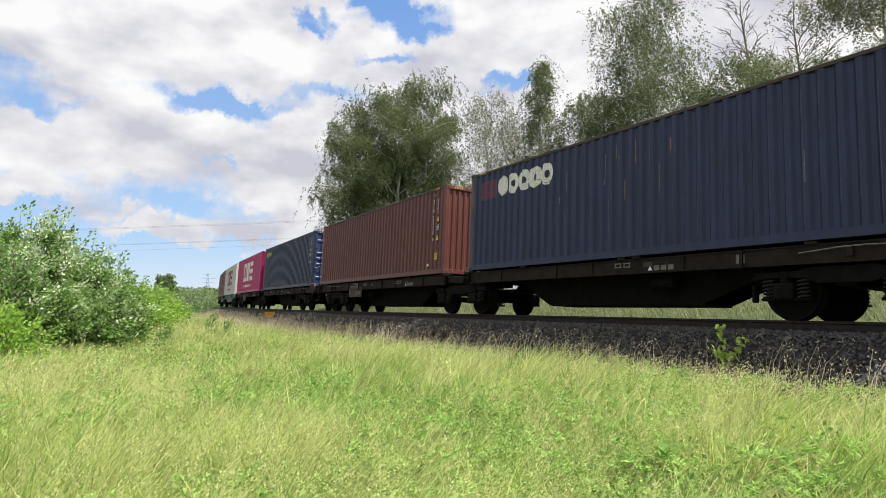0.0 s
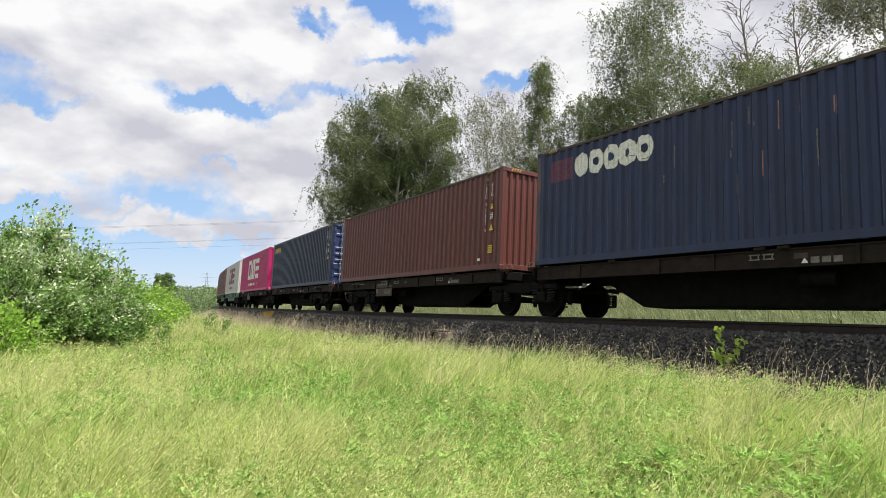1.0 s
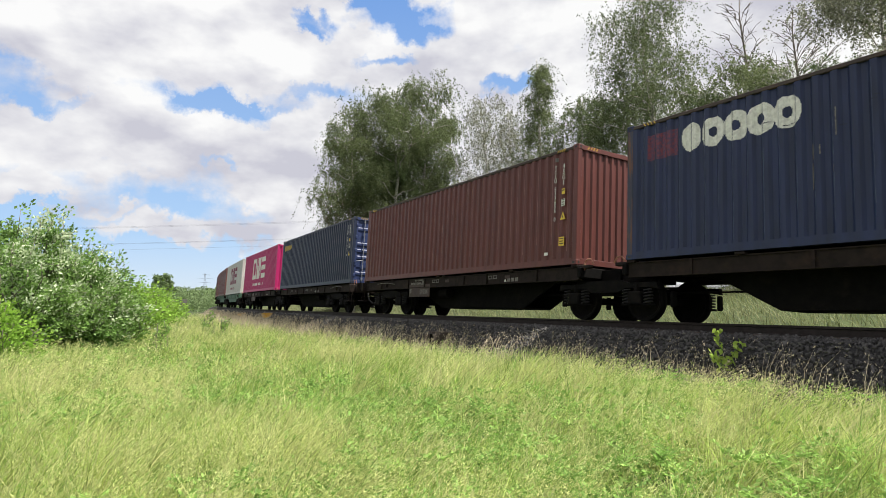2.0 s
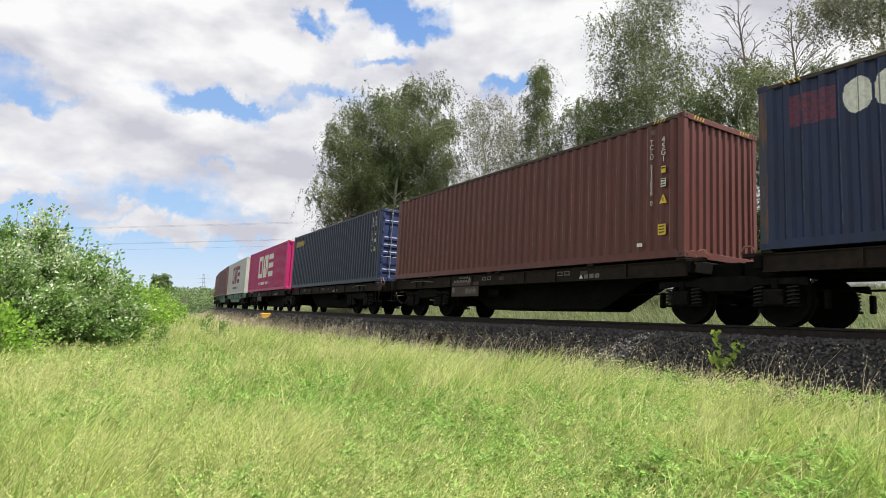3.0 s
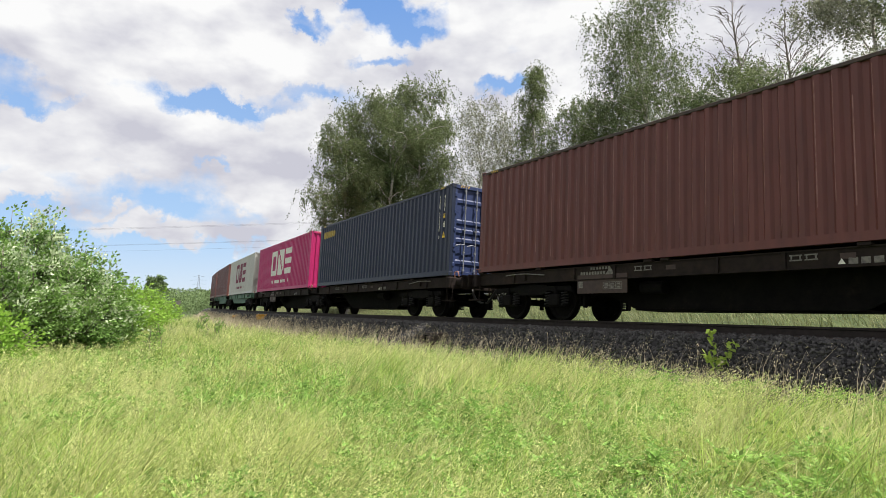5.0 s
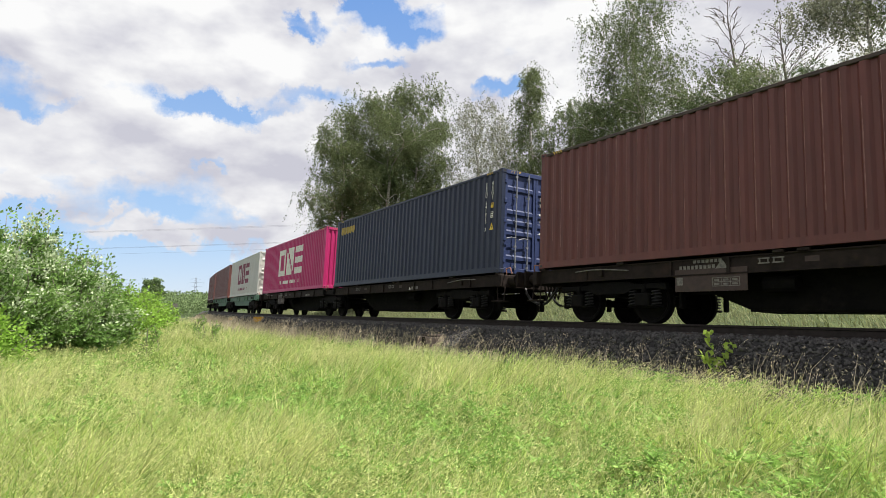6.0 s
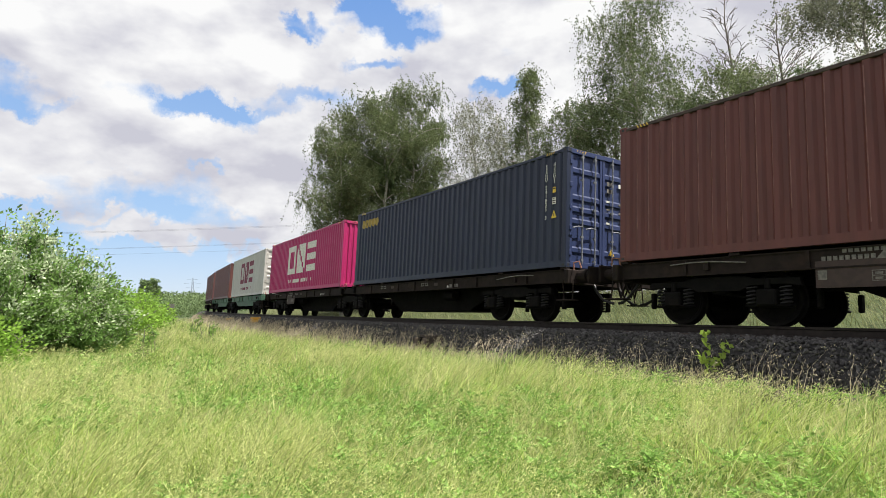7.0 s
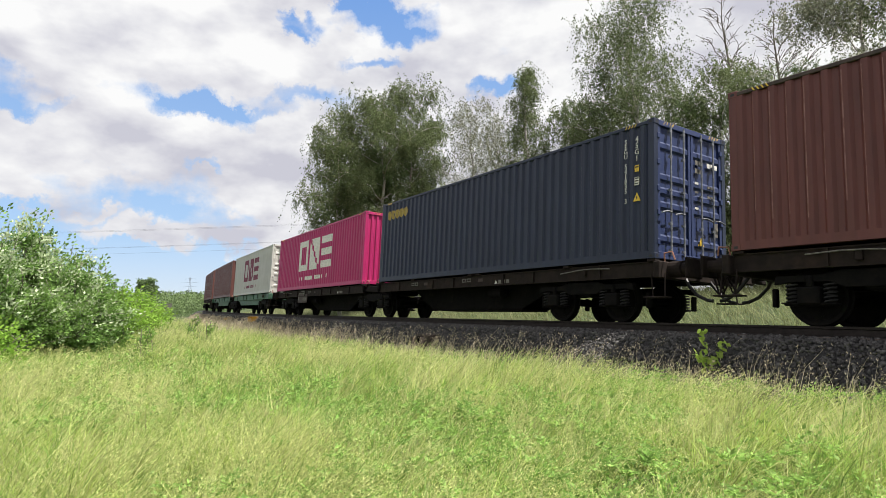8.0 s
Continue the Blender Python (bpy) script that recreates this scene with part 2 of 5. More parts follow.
M_GREEN_WAGON = material("green_wagon_paint", (0.055, 0.14, 0.085), 0.6, dark=(0.04, 0.09, 0.06), scale=4, second=(0.07, 0.05, 0.035), second_scale=2.0)
M_PLATE = material("brown_data_plate", (0.050, 0.031, 0.027), 0.7, dark=(0.036, 0.024, 0.021), scale=9)
M_BAR = material("galvanised_steel", (0.24, 0.25, 0.28), 0.6, 0.3, dark=(0.14, 0.145, 0.16), scale=12)
M_RAILTOP = material("rail_steel", (0.028, 0.022, 0.019), 0.7, 0.1, dark=(0.017, 0.013, 0.011), scale=9, bump=0.2, spec=0.3)
M_RUSTY = material("rusty_salmon_paint", (0.36, 0.17, 0.12), 0.6, dark=(0.2, 0.09, 0.06), scale=10)
M_DULL = material("dull_grey_marking", (0.17, 0.16, 0.14), 0.7, dark=(0.09, 0.085, 0.08), scale=16)
M_HOSE = material("black_rubber", (0.012, 0.012, 0.012), 0.5)
# ---- land and line ----
M_SOIL = material("meadow_soil", (0.055, 0.08, 0.02), 0.9, dark=(0.03, 0.045, 0.013), scale=3, second=(0.09, 0.10, 0.035), second_scale=0.5, bump=0.5, bump_scale=9)
M_BALLAST = material("basalt_dust", (0.030, 0.029, 0.029), 0.9, dark=(0.015, 0.015, 0.015), scale=22, bump=0.8, bump_scale=30)
M_STONE = material("basalt_stone", (0.078, 0.074, 0.071), 0.5, dark=(0.033, 0.031, 0.030), scale=9, vary=0.55, bump=0.3, bump_scale=40, spec=0.45,
                   second=(0.10, 0.097, 0.094), second_scale=1.3, second_at=(0.6, 0.75))
M_SLEEPER = material("old_sleeper", (0.075, 0.06, 0.05), 0.85, dark=(0.045, 0.036, 0.03), scale=8, bump=0.4)
M_BOX = material("yellow_orange_plastic", (0.80, 0.42, 0.03), 0.5, dark=(0.66, 0.34, 0.03), scale=9)
M_TIMBER = material("weathered_timber", (0.085, 0.065, 0.052), 0.85, dark=(0.05, 0.04, 0.033), scale=12, stretch=(1, 6, 6), bump=0.4)
LINE_S = np.arange(-120, 320, 0.5)
LINE_P = np.array([line_at(float(s))[:2] for s in LINE_S])
LINE_H = HEAD0 + CURV * LINE_S + DCURV * LINE_S ** 2 / 2


def along(xy):
    """For places in plan: metres along the line and off it (the camera's side positive)."""
    xy = np.asarray(xy, float)
    s, off = np.empty(len(xy)), np.empty(len(xy))
    for i in range(0, len(xy), 4000):
        q = xy[i:i + 4000]
        k = ((q[:, None, :] - LINE_P[None]) ** 2).sum(2).argmin(1)
        d = q - LINE_P[k]
        s[i:i + 4000] = LINE_S[k] + d[:, 0] * np.sin(LINE_H[k]) + d[:, 1] * np.cos(LINE_H[k])
        off[i:i + 4000] = -d[:, 0] * np.cos(LINE_H[k]) + d[:, 1] * np.sin(LINE_H[k])
    return s, off


def ground_z(xy):
    s, off = along(xy)
    z = np.interp(off, [-400, -60, -13, -4.2, -3.1, -2.6, 2.6, 3.0, 9.0, 400], [-.6, .9, .75, -.45, -.8, -1.1, -1.1, -1.0, -1.0, -1.1])
    z = z + np.where(np.abs(off) > 4, 0.05 * np.sin(xy[:, 0] * .9 + 1.3) * np.cos(xy[:, 1] * .7) + .03 * np.sin(xy[:, 0] * 2.3) * np.sin(xy[:, 1] * 1.9), 0)
    far = np.clip((np.hypot(xy[:, 0], xy[:, 1]) - 130) / 120, 0, 1)
    return z * (1 - far) + -0.7 * far


def spread(lo, hi, fine, n):
    g = np.geomspace(fine, 1600, n)
    return np.concatenate([lo - g[::-1], np.arange(lo, hi + fine / 2, fine), hi + g])


gx, gy = spread(-40, 36, 0.8, 22), spread(-6, 96, 0.8, 22)
XX, YY = np.meshgrid(gx, gy)
XY = np.stack([XX.ravel(), YY.ravel()], 1)
ZZ = ground_z(XY)
nx = len(gx)
q = (np.arange(len(gy) - 1)[:, None] * nx + np.arange(nx - 1)[None]).ravel()
ground = new("ground", mesh_of("ground", np.column_stack([XY, ZZ]).tolist(), np.stack([q, q + 1, q + nx + 1, q + nx], 1).tolist(), M_SOIL, True))
tagged(ground, "grassy meadow soil rising beyond the railway", "ground", kind="structure")


def strip(name, prof, s0, s1, step, mat, closed=False):
    """A profile (off, z) drawn along the line."""
    v, f, n = [], [], len(prof)
    ss = np.arange(s0, s1 + 1e-6, step)
    for s in ss:
        v += [beside(float(s), off, z) for off, z in prof]
    for k in range(1, len(ss)):
        for i in range(n if closed else n - 1):
            j = (i + 1) % n
            f.append(((k - 1) * n + i, (k - 1) * n + j, k * n + j, k * n + i))
    return new(name, mesh_of(name, v, f, mat))


LEAN = math.sin(CANT)
ballast = strip("ballast", [(3.05, -1.08), (2.95, -1.0), (1.75, -0.15), (1.3, -0.12), (-1.3, -.28), (-1.75, -0.32), (-2.9, -1.0), (-3.05, -1.1)], -60, 260, 1.0, M_BALLAST)
tagged(ballast, "bank of dark basalt track ballast", "ballast", kind="structure")
BOX1, BOX2, DRAIN, PLANT = (12.9, 2.07, -.36), (21.6, 2.08, -.38), (-8.0, 2.3, -.55), (-16.5, 2.4, -.65)
RAIL = [(-.07, -.172), (-.07, -.160), (-.012, -.145), (-.009, -.05), (-.036, -.035), (-.036, -.004), (-.028, 0), (.028, 0), (.036, -.004), (.036, -.035), (.009, -.05), (.012, -.145),
        (.07, -.160), (.07, -.172)]
for sy in (1, -1):
    o = strip("rail", [(sy * .7535 + a, sy * .7535 * LEAN + b) for a, b in RAIL], -60, 260, 1.0, M_RAILTOP, True)
    tagged(o, "dark rusty steel running rail", "rail", "running rails", "structure")
# sleepers
bm = boxes((-.13, .13, -1.3, 1.3, -.2, 0), bevel=.015)
sleeper_mesh = bpy.data.meshes.new("sleeper")
bm.to_mesh(sleeper_mesh)
bm.free()
sleeper_mesh.materials.append(M_SLEEPER)
sleepers = tagged(new("sleepers"), "dark track sleepers bedded in ballast", "sleepers", kind="structure")
for k in range(130):
    s = -27 + k * .62
    o = new("sleeper", sleeper_mesh)
    o.parent = sleepers
    o.matrix_basis = line_pose(s, 0.3, -.176)


def soup(name, verts, faces, mats, mat_index=None, smooth=False):
    """A mesh from arrays of corners and of quads or triangles."""
    me = bpy.data.meshes.new(name)
    n, k = faces.shape
    me.vertices.add(len(verts))
    me.vertices.foreach_set("co", np.ascontiguousarray(verts, np.float32).ravel())
    me.loops.add(n * k)
    me.loops.foreach_set("vertex_index", np.ascontiguousarray(faces, np.int32).ravel())
    me.polygons.add(n)
    me.polygons.foreach_set("loop_start", np.arange(0, n * k, k, dtype=np.int32))
    for m in mats:
        me.materials.append(m)
    if mat_index is not None:
        me.polygons.foreach_set("material_index", np.ascontiguousarray(mat_index, np.int32))
    if smooth:
        me.polygons.foreach_set("use_smooth", np.ones(n, bool))
    me.update(calc_edges=True)
    return me


rng = np.random.default_rng(11)


def stone_shapes(n):
    """Broken stones: crushed, angular lumps."""
    out = []
    for k in range(n):
        bm = bmesh.new()
        bmesh.ops.create_icosphere(bm, subdivisions=1, radius=1)
        v = np.array([p.co for p in bm.verts])
        f = np.array([[p.index for p in q.verts] for q in bm.faces])
        bm.free()
        for cut in range(5):
            d = rng.normal(size=3)
            d /= np.linalg.norm(d)
            h = v @ d
            lim = rng.uniform(.35, .75)
            v = v - np.outer(np.maximum(h - lim, 0), d)
        v *= rng.uniform(.75, 1.15, 3) * np.array([1.3, 1.0, .58])
        out.append((v, f))
    return out


SHAPES = stone_shapes(14)


def turns(n):
    qn = rng.normal(size=(n, 4))
    qn /= np.linalg.norm(qn, axis=1)[:, None]
    w, x, y, z = qn.T
    return np.stack([1 - 2 * (y * y + z * z), 2 * (x * y - z * w), 2 * (x * z + y * w), 2 * (x * y + z * w), 1 - 2 * (x * x + z * z), 2 * (y * z - x * w),
                     2 * (x * z - y * w), 2 * (y * z + x * w), 1 - 2 * (x * x + y * y)], 1).reshape(n, 3, 3)


def crown_z(off):
    return np.interp(off, [-2.9, -1.75, -1.3, 1.3, 1.75, 2.95, 3.4], [-1.0, -.32, -.28, -.12, -.15, -1.0, -1.05])


def stones(s0, s1, o0, o1, spacing, size):
    n = int((s1 - s0) * (o1 - o0) / spacing ** 2)
    s, off = rng.uniform(s0, s1, n), rng.uniform(o0, o1, n)
    a = HEAD0 + CURV * s + DCURV * s * s / 2
    px, py = np.interp(s, LINE_S, LINE_P[:, 0]), np.interp(s, LINE_S, LINE_P[:, 1])
    r = size * rng.uniform(.7, 1.35, n)
    p = np.stack([px - np.cos(a) * off, py + np.sin(a) * off, crown_z(off) + r * rng.uniform(.0, .7, n)], 1)
    return p, r


sets = [stones(-23, -8, .85, 3.2, .047, .035), stones(-8, 6, .85, 3.1, .058, .036), stones(6, 40, .9, 3.1, .10, .055), stones(-22, 10, -2.6, .6, .16, .045)]
P, Rr = np.concatenate([a for a, b in sets]), np.concatenate([b for a, b in sets])
M3 = turns(len(P))
vs, fs, base = [], [], 0
kind = rng.integers(0, len(SHAPES), len(P))
# the stones nearest to the camera lie singly
ss, so = along(P[:, :2])
loose = np.where((ss > -18.5) & (ss < -16.5) & (so > 2.0) & (so < 2.75))[0][:300]
mask = np.ones(len(P), bool)
mask[loose] = False
for k, (v, f) in enumerate(SHAPES):
    idx = np.where((kind == k) & mask)[0]
    w = np.einsum("nij,vj->nvi", M3[idx], v) * Rr[idx][:, None, None] + P[idx][:, None, :]
    vs.append(w.reshape(-1, 3))
    fs.append((f[None] + (np.arange(len(idx)) * len(v))[:, None, None]).reshape(-1, 3) + base)
    base += len(idx) * len(v)
gravel = new("ballast_stones", soup("ballast_stones", np.concatenate(vs), np.concatenate(fs), [M_STONE]))
tagged(gravel, "crushed dark grey basalt ballast stones", "gravel", kind="stuff")
stone_meshes = [soup("stone", v, f, [M_STONE]) for v, f in SHAPES]
for i in loose:
    o = new("stone", stone_meshes[kind[i]])
    o.parent = ballast
    o.matrix_basis = Matrix.Translation(P[i]) @ Matrix(M3[i].tolist()).to_4x4() @ Matrix.Scale(float(Rr[i]), 4)

# small things beside the line
def marker_box(s, off, z, w, h, label):
    b = tagged(new("cable_box"), label, "cable box", "cable boxes by the track")
    b.matrix_basis = Matrix.Translation(beside(s, off, z)) @ Matrix.Rotation(-heading(s), 4, "Z")
    bm = boxes((-w / 2, w / 2, -w * .35, w * .35, .02, h), bevel=.02)
    part("housing", bm, M_BOX, b)
    part("lid", boxes((-w * .53, w * .53, -w * .38, w * .38, h + .002, h + .05), bevel=.015), M_BOX, b)
    part("foot", boxes((-w * .3, -w * .2, -.05, .05, -.3, .03), (w * .2, w * .3, -.05, .05, -.3, .03)), M_UNDER, b)
    return b


marker_box(BOX1[0], BOX1[1], BOX1[2], .52, .26, "yellow-orange cable box on the ballast shoulder")
marker_box(BOX2[0], BOX2[1], BOX2[2], .50, .12, "low pale yellow cable box by the track")
drain = tagged(new("timber_step"), "weathered timber frame sunk into the ballast", "timber frame")
drain.matrix_basis = Matrix.Translation(beside(*DRAIN)) @ Matrix.Rotation(-heading(DRAIN[0]) + radians(90), 4, "Z")
part("plank", boxes((-.42, .42, -.12, .16, .20, .25), bevel=.01), M_TIMBER, drain)
for x in (-.39, .10):
    part("cheek", boxes((x - .03, x + .03, -.12, .5, -.25, .2), bevel=.008), M_TIMBER, drain)
# Black sheet in place of the shade inside the hollow.
part("back_board", boxes((-.38, .12, .3, .33, -.25, .2)), M_UNDER, drain)
post = tagged(new("track_sign"), "small dark sign on two short posts", "sign")
post.matrix_basis = pose(-31.1, 72.6, -1.0, 0, 0, 20)
for x in (-.26, .26):
    part("post", boxes((x - .06, x + .06, -.06, .06, 0, 2.1), bevel=.01), M_TIMBER, post)
part("board", boxes((-.34, .34, -.09, -.065, 1.5, 2.05), bevel=.008), M_DULL, post)

# power line far behind
M_WIRE = material("aluminium_wire", (0.20, 0.21, 0.23), 0.5, 0.4)
line = tagged(new("power_line"), "distant overhead power line wires", "power line", kind="structure")
for z, dy in ((15.7, 0), (16.3, 6), (12.4, 0), (12.9, 6), (12.0, 9)):
    bm = bmesh.new()
    add_tube(bm, [(-190 + k * 11, 122 + dy - k * .4, z + ((k - 9) / 9) ** 2 * .9) for k in range(18)], .015, 4)
    part("wire", bm, M_WIRE, line)


def pylon(x, y, h):
    p = tagged(new("pylon"), "slender lattice electricity pylon far away", "pylon", "far pylons")
    p.matrix_basis = pose(x, y, -1.2, 0, 0, 20)
    bm = bmesh.new()
    for sx in (1, -1):
        for sy in (1, -1):
            add_tube(bm, [(sx * h * .07, sy * h * .07, 0), (sx * h * .015, sy * h * .015, h)], .12, 4)
    for k in range(8):
        w0, w1 = h * .07 * (1 - k / 8 * .8), h * .07 * (1 - (k + 1) / 8 * .8)
        for sy in (1, -1):
            add_tube(bm, [(-w0, sy * w0, h * k / 8), (w1, sy * w1, h * (k + 1) / 8)], .07, 4)
            add_tube(bm, [(w0, sy * w0, h * k / 8), (-w1, sy * w1, h * (k + 1) / 8)], .07, 4)
    part("mast", bm, M_WIRE, p)
    for z, w in ((.7, .2), (.83, .25), (.95, .16)):
        bm = bmesh.new()
        add_tube(bm, [(-w * h, 0, h * z), (0, 0, h * z + h * .02), (w * h, 0, h * z)], .10, 4)
        part("crossarm", bm, M_WIRE, p)


pylon(-205, 520, 27)
pylon(-330, 640, 34)
HALF, TALL, WIDE = 6.096, 2.896, 1.219
PITCH, OUTER, INNER = 0.278, 1.209, 1.163
MOVERS = []          # (thing, metres along the train, lift)
WHEELS = []          # (wheelset, pose on its bogie)


def ridge(u):
    """How far out the corrugated side stands at u."""
    f = ((u / PITCH) % 1.0) * 278
    if f < 90:
        return OUTER
    if f < 138:
        return OUTER - (f - 90) / 48 * (OUTER - INNER)
    if f < 230:
        return INNER
    return INNER + (f - 230) / 48 * (OUTER - INNER)


def corrugated(x0, x1, z0, z1, out, pitch, deep, back):
    """A corrugated sheet with a flat back: runs along x, stands at y = out."""
    pts, n0, n1 = [], math.floor(x0 / pitch), math.ceil(x1 / pitch)
    for k in range(n0, n1 + 1):
        for f, y in ((0, out), (90 / 278, out), (138 / 278, out - deep), (230 / 278, out - deep)):
            x = (k + f) * pitch
            if x0 < x < x1:
                pts.append((x, y))
    pts = [(x0, out)] + pts + [(x1, out)]
    bm = bmesh.new()
    lo = [bm.verts.new((x, y, z0)) for x, y in pts] + [bm.verts.new((x1, back, z0)), bm.verts.new((x0, back, z0))]
    hi = [bm.verts.new((v.co.x, v.co.y, z1)) for v in lo]
    n = len(lo)
    for i in range(n):
        bm.faces.new((lo[i], hi[i], hi[(i + 1) % n], lo[(i + 1) % n]))
    bm.faces.new(lo)
    bm.faces.new(hi[::-1])
    return bm


def painted(name, inside, u0, u1, z0, z1, mat, parent, label="", cell=0.02):
    """Paint on the corrugated near side, wherever inside(u, z)."""
    us = sorted({round(u0 + i * cell, 4) for i in range(int((u1 - u0) / cell) + 1)} | {round((k + f) * PITCH, 4) for k in range(-25, 25) for f in (0, .32374, .4964, .82734)
                if u0 < (k + f) * PITCH < u1})
    nz = int((z1 - z0) / cell)
    v, f, at = [], [], {}
    for a, b in zip(us, us[1:]):
        for k in range(nz):
            za, zb = z0 + k * cell, z0 + (k + 1) * cell
            if not inside((a + b) / 2, (za + zb) / 2):
                continue
            q = []
            for u, z in ((b, za), (a, za), (a, zb), (b, zb)):
                key = (u, round(z, 4))
                if key not in at:
                    at[key] = len(v)
                    v.append((u, ridge(u) + 0.004, z))
                q.append(at[key])
            f.append(q)
    ob = new(name, mesh_of(name, v, f, mat))
    ob.parent = parent
    return tagged(ob, label)


def writing(name, text, size, m, mat, parent, label=""):
    """Letters in the built-in font, as a flat mesh."""
    cu = bpy.data.curves.new(name, "FONT")
    cu.body, cu.size, cu.align_x, cu.align_y = text, size, "CENTER", "CENTER"
    cu.resolution_u, cu.extrude = 2, 0.001
    tmp = bpy.data.objects.new(name, cu)
    me = bpy.data.meshes.new_from_object(tmp)
    bpy.data.objects.remove(tmp)
    me.materials.clear()
    me.materials.append(mat)
    ob = new(name, me)
    ob.parent, ob.matrix_basis = parent, m
    return tagged(ob, label)


def near_face(u, z, y=OUTER + 0.006):
    """The pose of writing on the near side."""
    return pose(u, y, z, 90, 0, 180)


def column(parent, text, u, top, step, size, mat, name="serial_number"):
    for i, ch in enumerate(text):
        if ch != " ":
            writing(name, ch, size, near_face(u, top - i * step), mat, parent)


def slab(u, z, w, h, y=OUTER + 0.004, thick=0.002):
    return boxes((u - w / 2, u + w / 2, y, y + thick, z - h / 2, z + h / 2))


def triangle_plate(u, z, w, h, y=OUTER + 0.004):
    return prism(bmesh.new(), [(u - w / 2, z - h / 2), (u + w / 2, z - h / 2), (u, z + h / 2)], y, y + 0.003)


def casting(x, y, z):
    """A corner casting as a solid block; black blocks are added for its slots."""
    bm = boxes((x - .089, x + .089, y - .081, y + .081, z - .059, z + .059), bevel=0.008)
    return bm


def container(paint, label, door=None, front_paint=None, stripes=True, rail=None, post=None):
    """A 40 ft high container. door: the paint of a door end that faces along the train's way; else a plain corrugated end."""
    c = tagged(new("shipping_container"), label, "container", "containers on the train")
    front_paint = front_paint or paint
    panel = part("side_panel", corrugated(-5.95, 5.95, 0.15, 2.835, OUTER, PITCH, OUTER - INNER, 1.12), paint, c)
    far = part("side_panel", corrugated(-5.95, 5.95, 0.15, 2.835, OUTER, PITCH, OUTER - INNER, 1.12), paint, c)
    far.matrix_basis = pose(0, 0, 0, 0, 0, 180)
    for sy in (1, -1):
        part("top_rail", boxes((-5.94, 5.94, sy * 1.185 - .032, sy * 1.185 + .032, 2.80, 2.872), bevel=.008), rail or paint, c)
        part("bottom_rail", boxes((-5.94, 5.94, sy * 1.19 - .028, sy * 1.19 + .026, 0.012, 0.165), (-5.94, 5.94, sy * 1.15 - .05, sy * 1.15 + .05, 0.012, 0.03)), paint, c)
        for sx in (1, -1):
            part("corner_post", boxes((sx * 6.01 - .075, sx * 6.01 + .075, sy * 1.145 - .07, sy * 1.145 + .07, 0.1, 2.80), bevel=.012), post or paint, c)
            for z in (.059, 2.837):
                ob = part("corner_casting", casting(sx * 6.007, sy * 1.138, z), paint, c)
                # Solid black blocks give the slots their inner shade as colour.
                part("slot", boxes((sx * 6.007 - .04, sx * 6.007 + .04, sy * 1.2 - .021, sy * 1.2 + .021, z - .028, z + .028),
                                   (sx * 6.08 - .017, sx * 6.08 + .018, sy * 1.138 - .03, sy * 1.138 + .03, z - .036, z + .036), bevel=.006), M_BLACK, ob)
    part("roof", boxes((-6.0, 6.0, -1.17, 1.17, 2.845, 2.862)), paint, c)
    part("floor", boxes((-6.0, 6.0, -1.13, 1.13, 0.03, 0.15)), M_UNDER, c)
    for sx in (1, -1):
        is_door = door is not None and sx == -1
        p = door if is_door else front_paint
        part("end_sill", boxes((sx * 6.05 - .04, sx * 6.05 + .035, -1.07, 1.07, 0.012, 0.15), bevel=.006), p, c)
        part("end_header", boxes((sx * 6.05 - .04, sx * 6.05 + .035, -1.07, 1.07, 2.77, 2.885), bevel=.006), p, c)
        if not is_door:
            e = part("end_panel", corrugated(-1.08, 1.08, 0.14, 2.775, 6.065, 0.215, 0.042, 5.98), p, c)
            e.matrix_basis = pose(0, 0, 0, 0, 0, -90 if sx == 1 else 90)
        else:
            for sy in (1, -1):
                leaf = bmesh.new()
                # horizontal ribs pressed into the door leaf
                prof = [(-6.0, .16), (-6.03, .16)]
                for zc in (0.43, 1.12, 1.41, 1.70, 2.36):
                    prof += [(-6.03, zc - .09), (-6.062, zc - .045), (-6.062, zc + .045), (-6.03, zc + .09)]
                prof += [(-6.03, 2.765), (-6.0, 2.765)]
                prism(leaf, prof, sy * .03, sy * 1.075)
                bmesh.ops.recalc_face_normals(leaf, faces=leaf.faces)
                d = part("door", leaf, door, c)
                part("frame", boxes((-6.07, -6.0, sy * 1.0, sy * 1.075, .16, 2.765), (-6.07, -6.0, sy * .012, sy * .085, .16, 2.765)), door, d)
                for yy in (.30, .72):
                    bm = bmesh.new()
                    add_tube(bm, [(-6.12, sy * yy, .10), (-6.12, sy * yy, 2.82)], .019)
                    for z in (.2, .75, 1.45, 2.15, 2.7):
                        bmesh.ops.create_cube(bm, size=1, matrix=Matrix.LocRotScale((-6.10, sy * yy, z), None, (.055, .07, .05)))
                    part("locking_bar", bm, M_BAR, d, "galvanised locking bar")
                    bm = bmesh.new()
                    add_tube(bm, [(-6.145, sy * yy, .98), (-6.16, sy * (yy + .16), .99), (-6.16, sy * (yy + .34), .94)], .016)
                    part("handle", bm, M_BAR, d)
                for z in (.35, .95, 1.45, 2.0, 2.55):
                    part("hinge", boxes((-6.1, -6.04, sy * 1.06 - .03, sy * 1.06 + .05, z - .06, z + .06), bevel=.01), door, d)
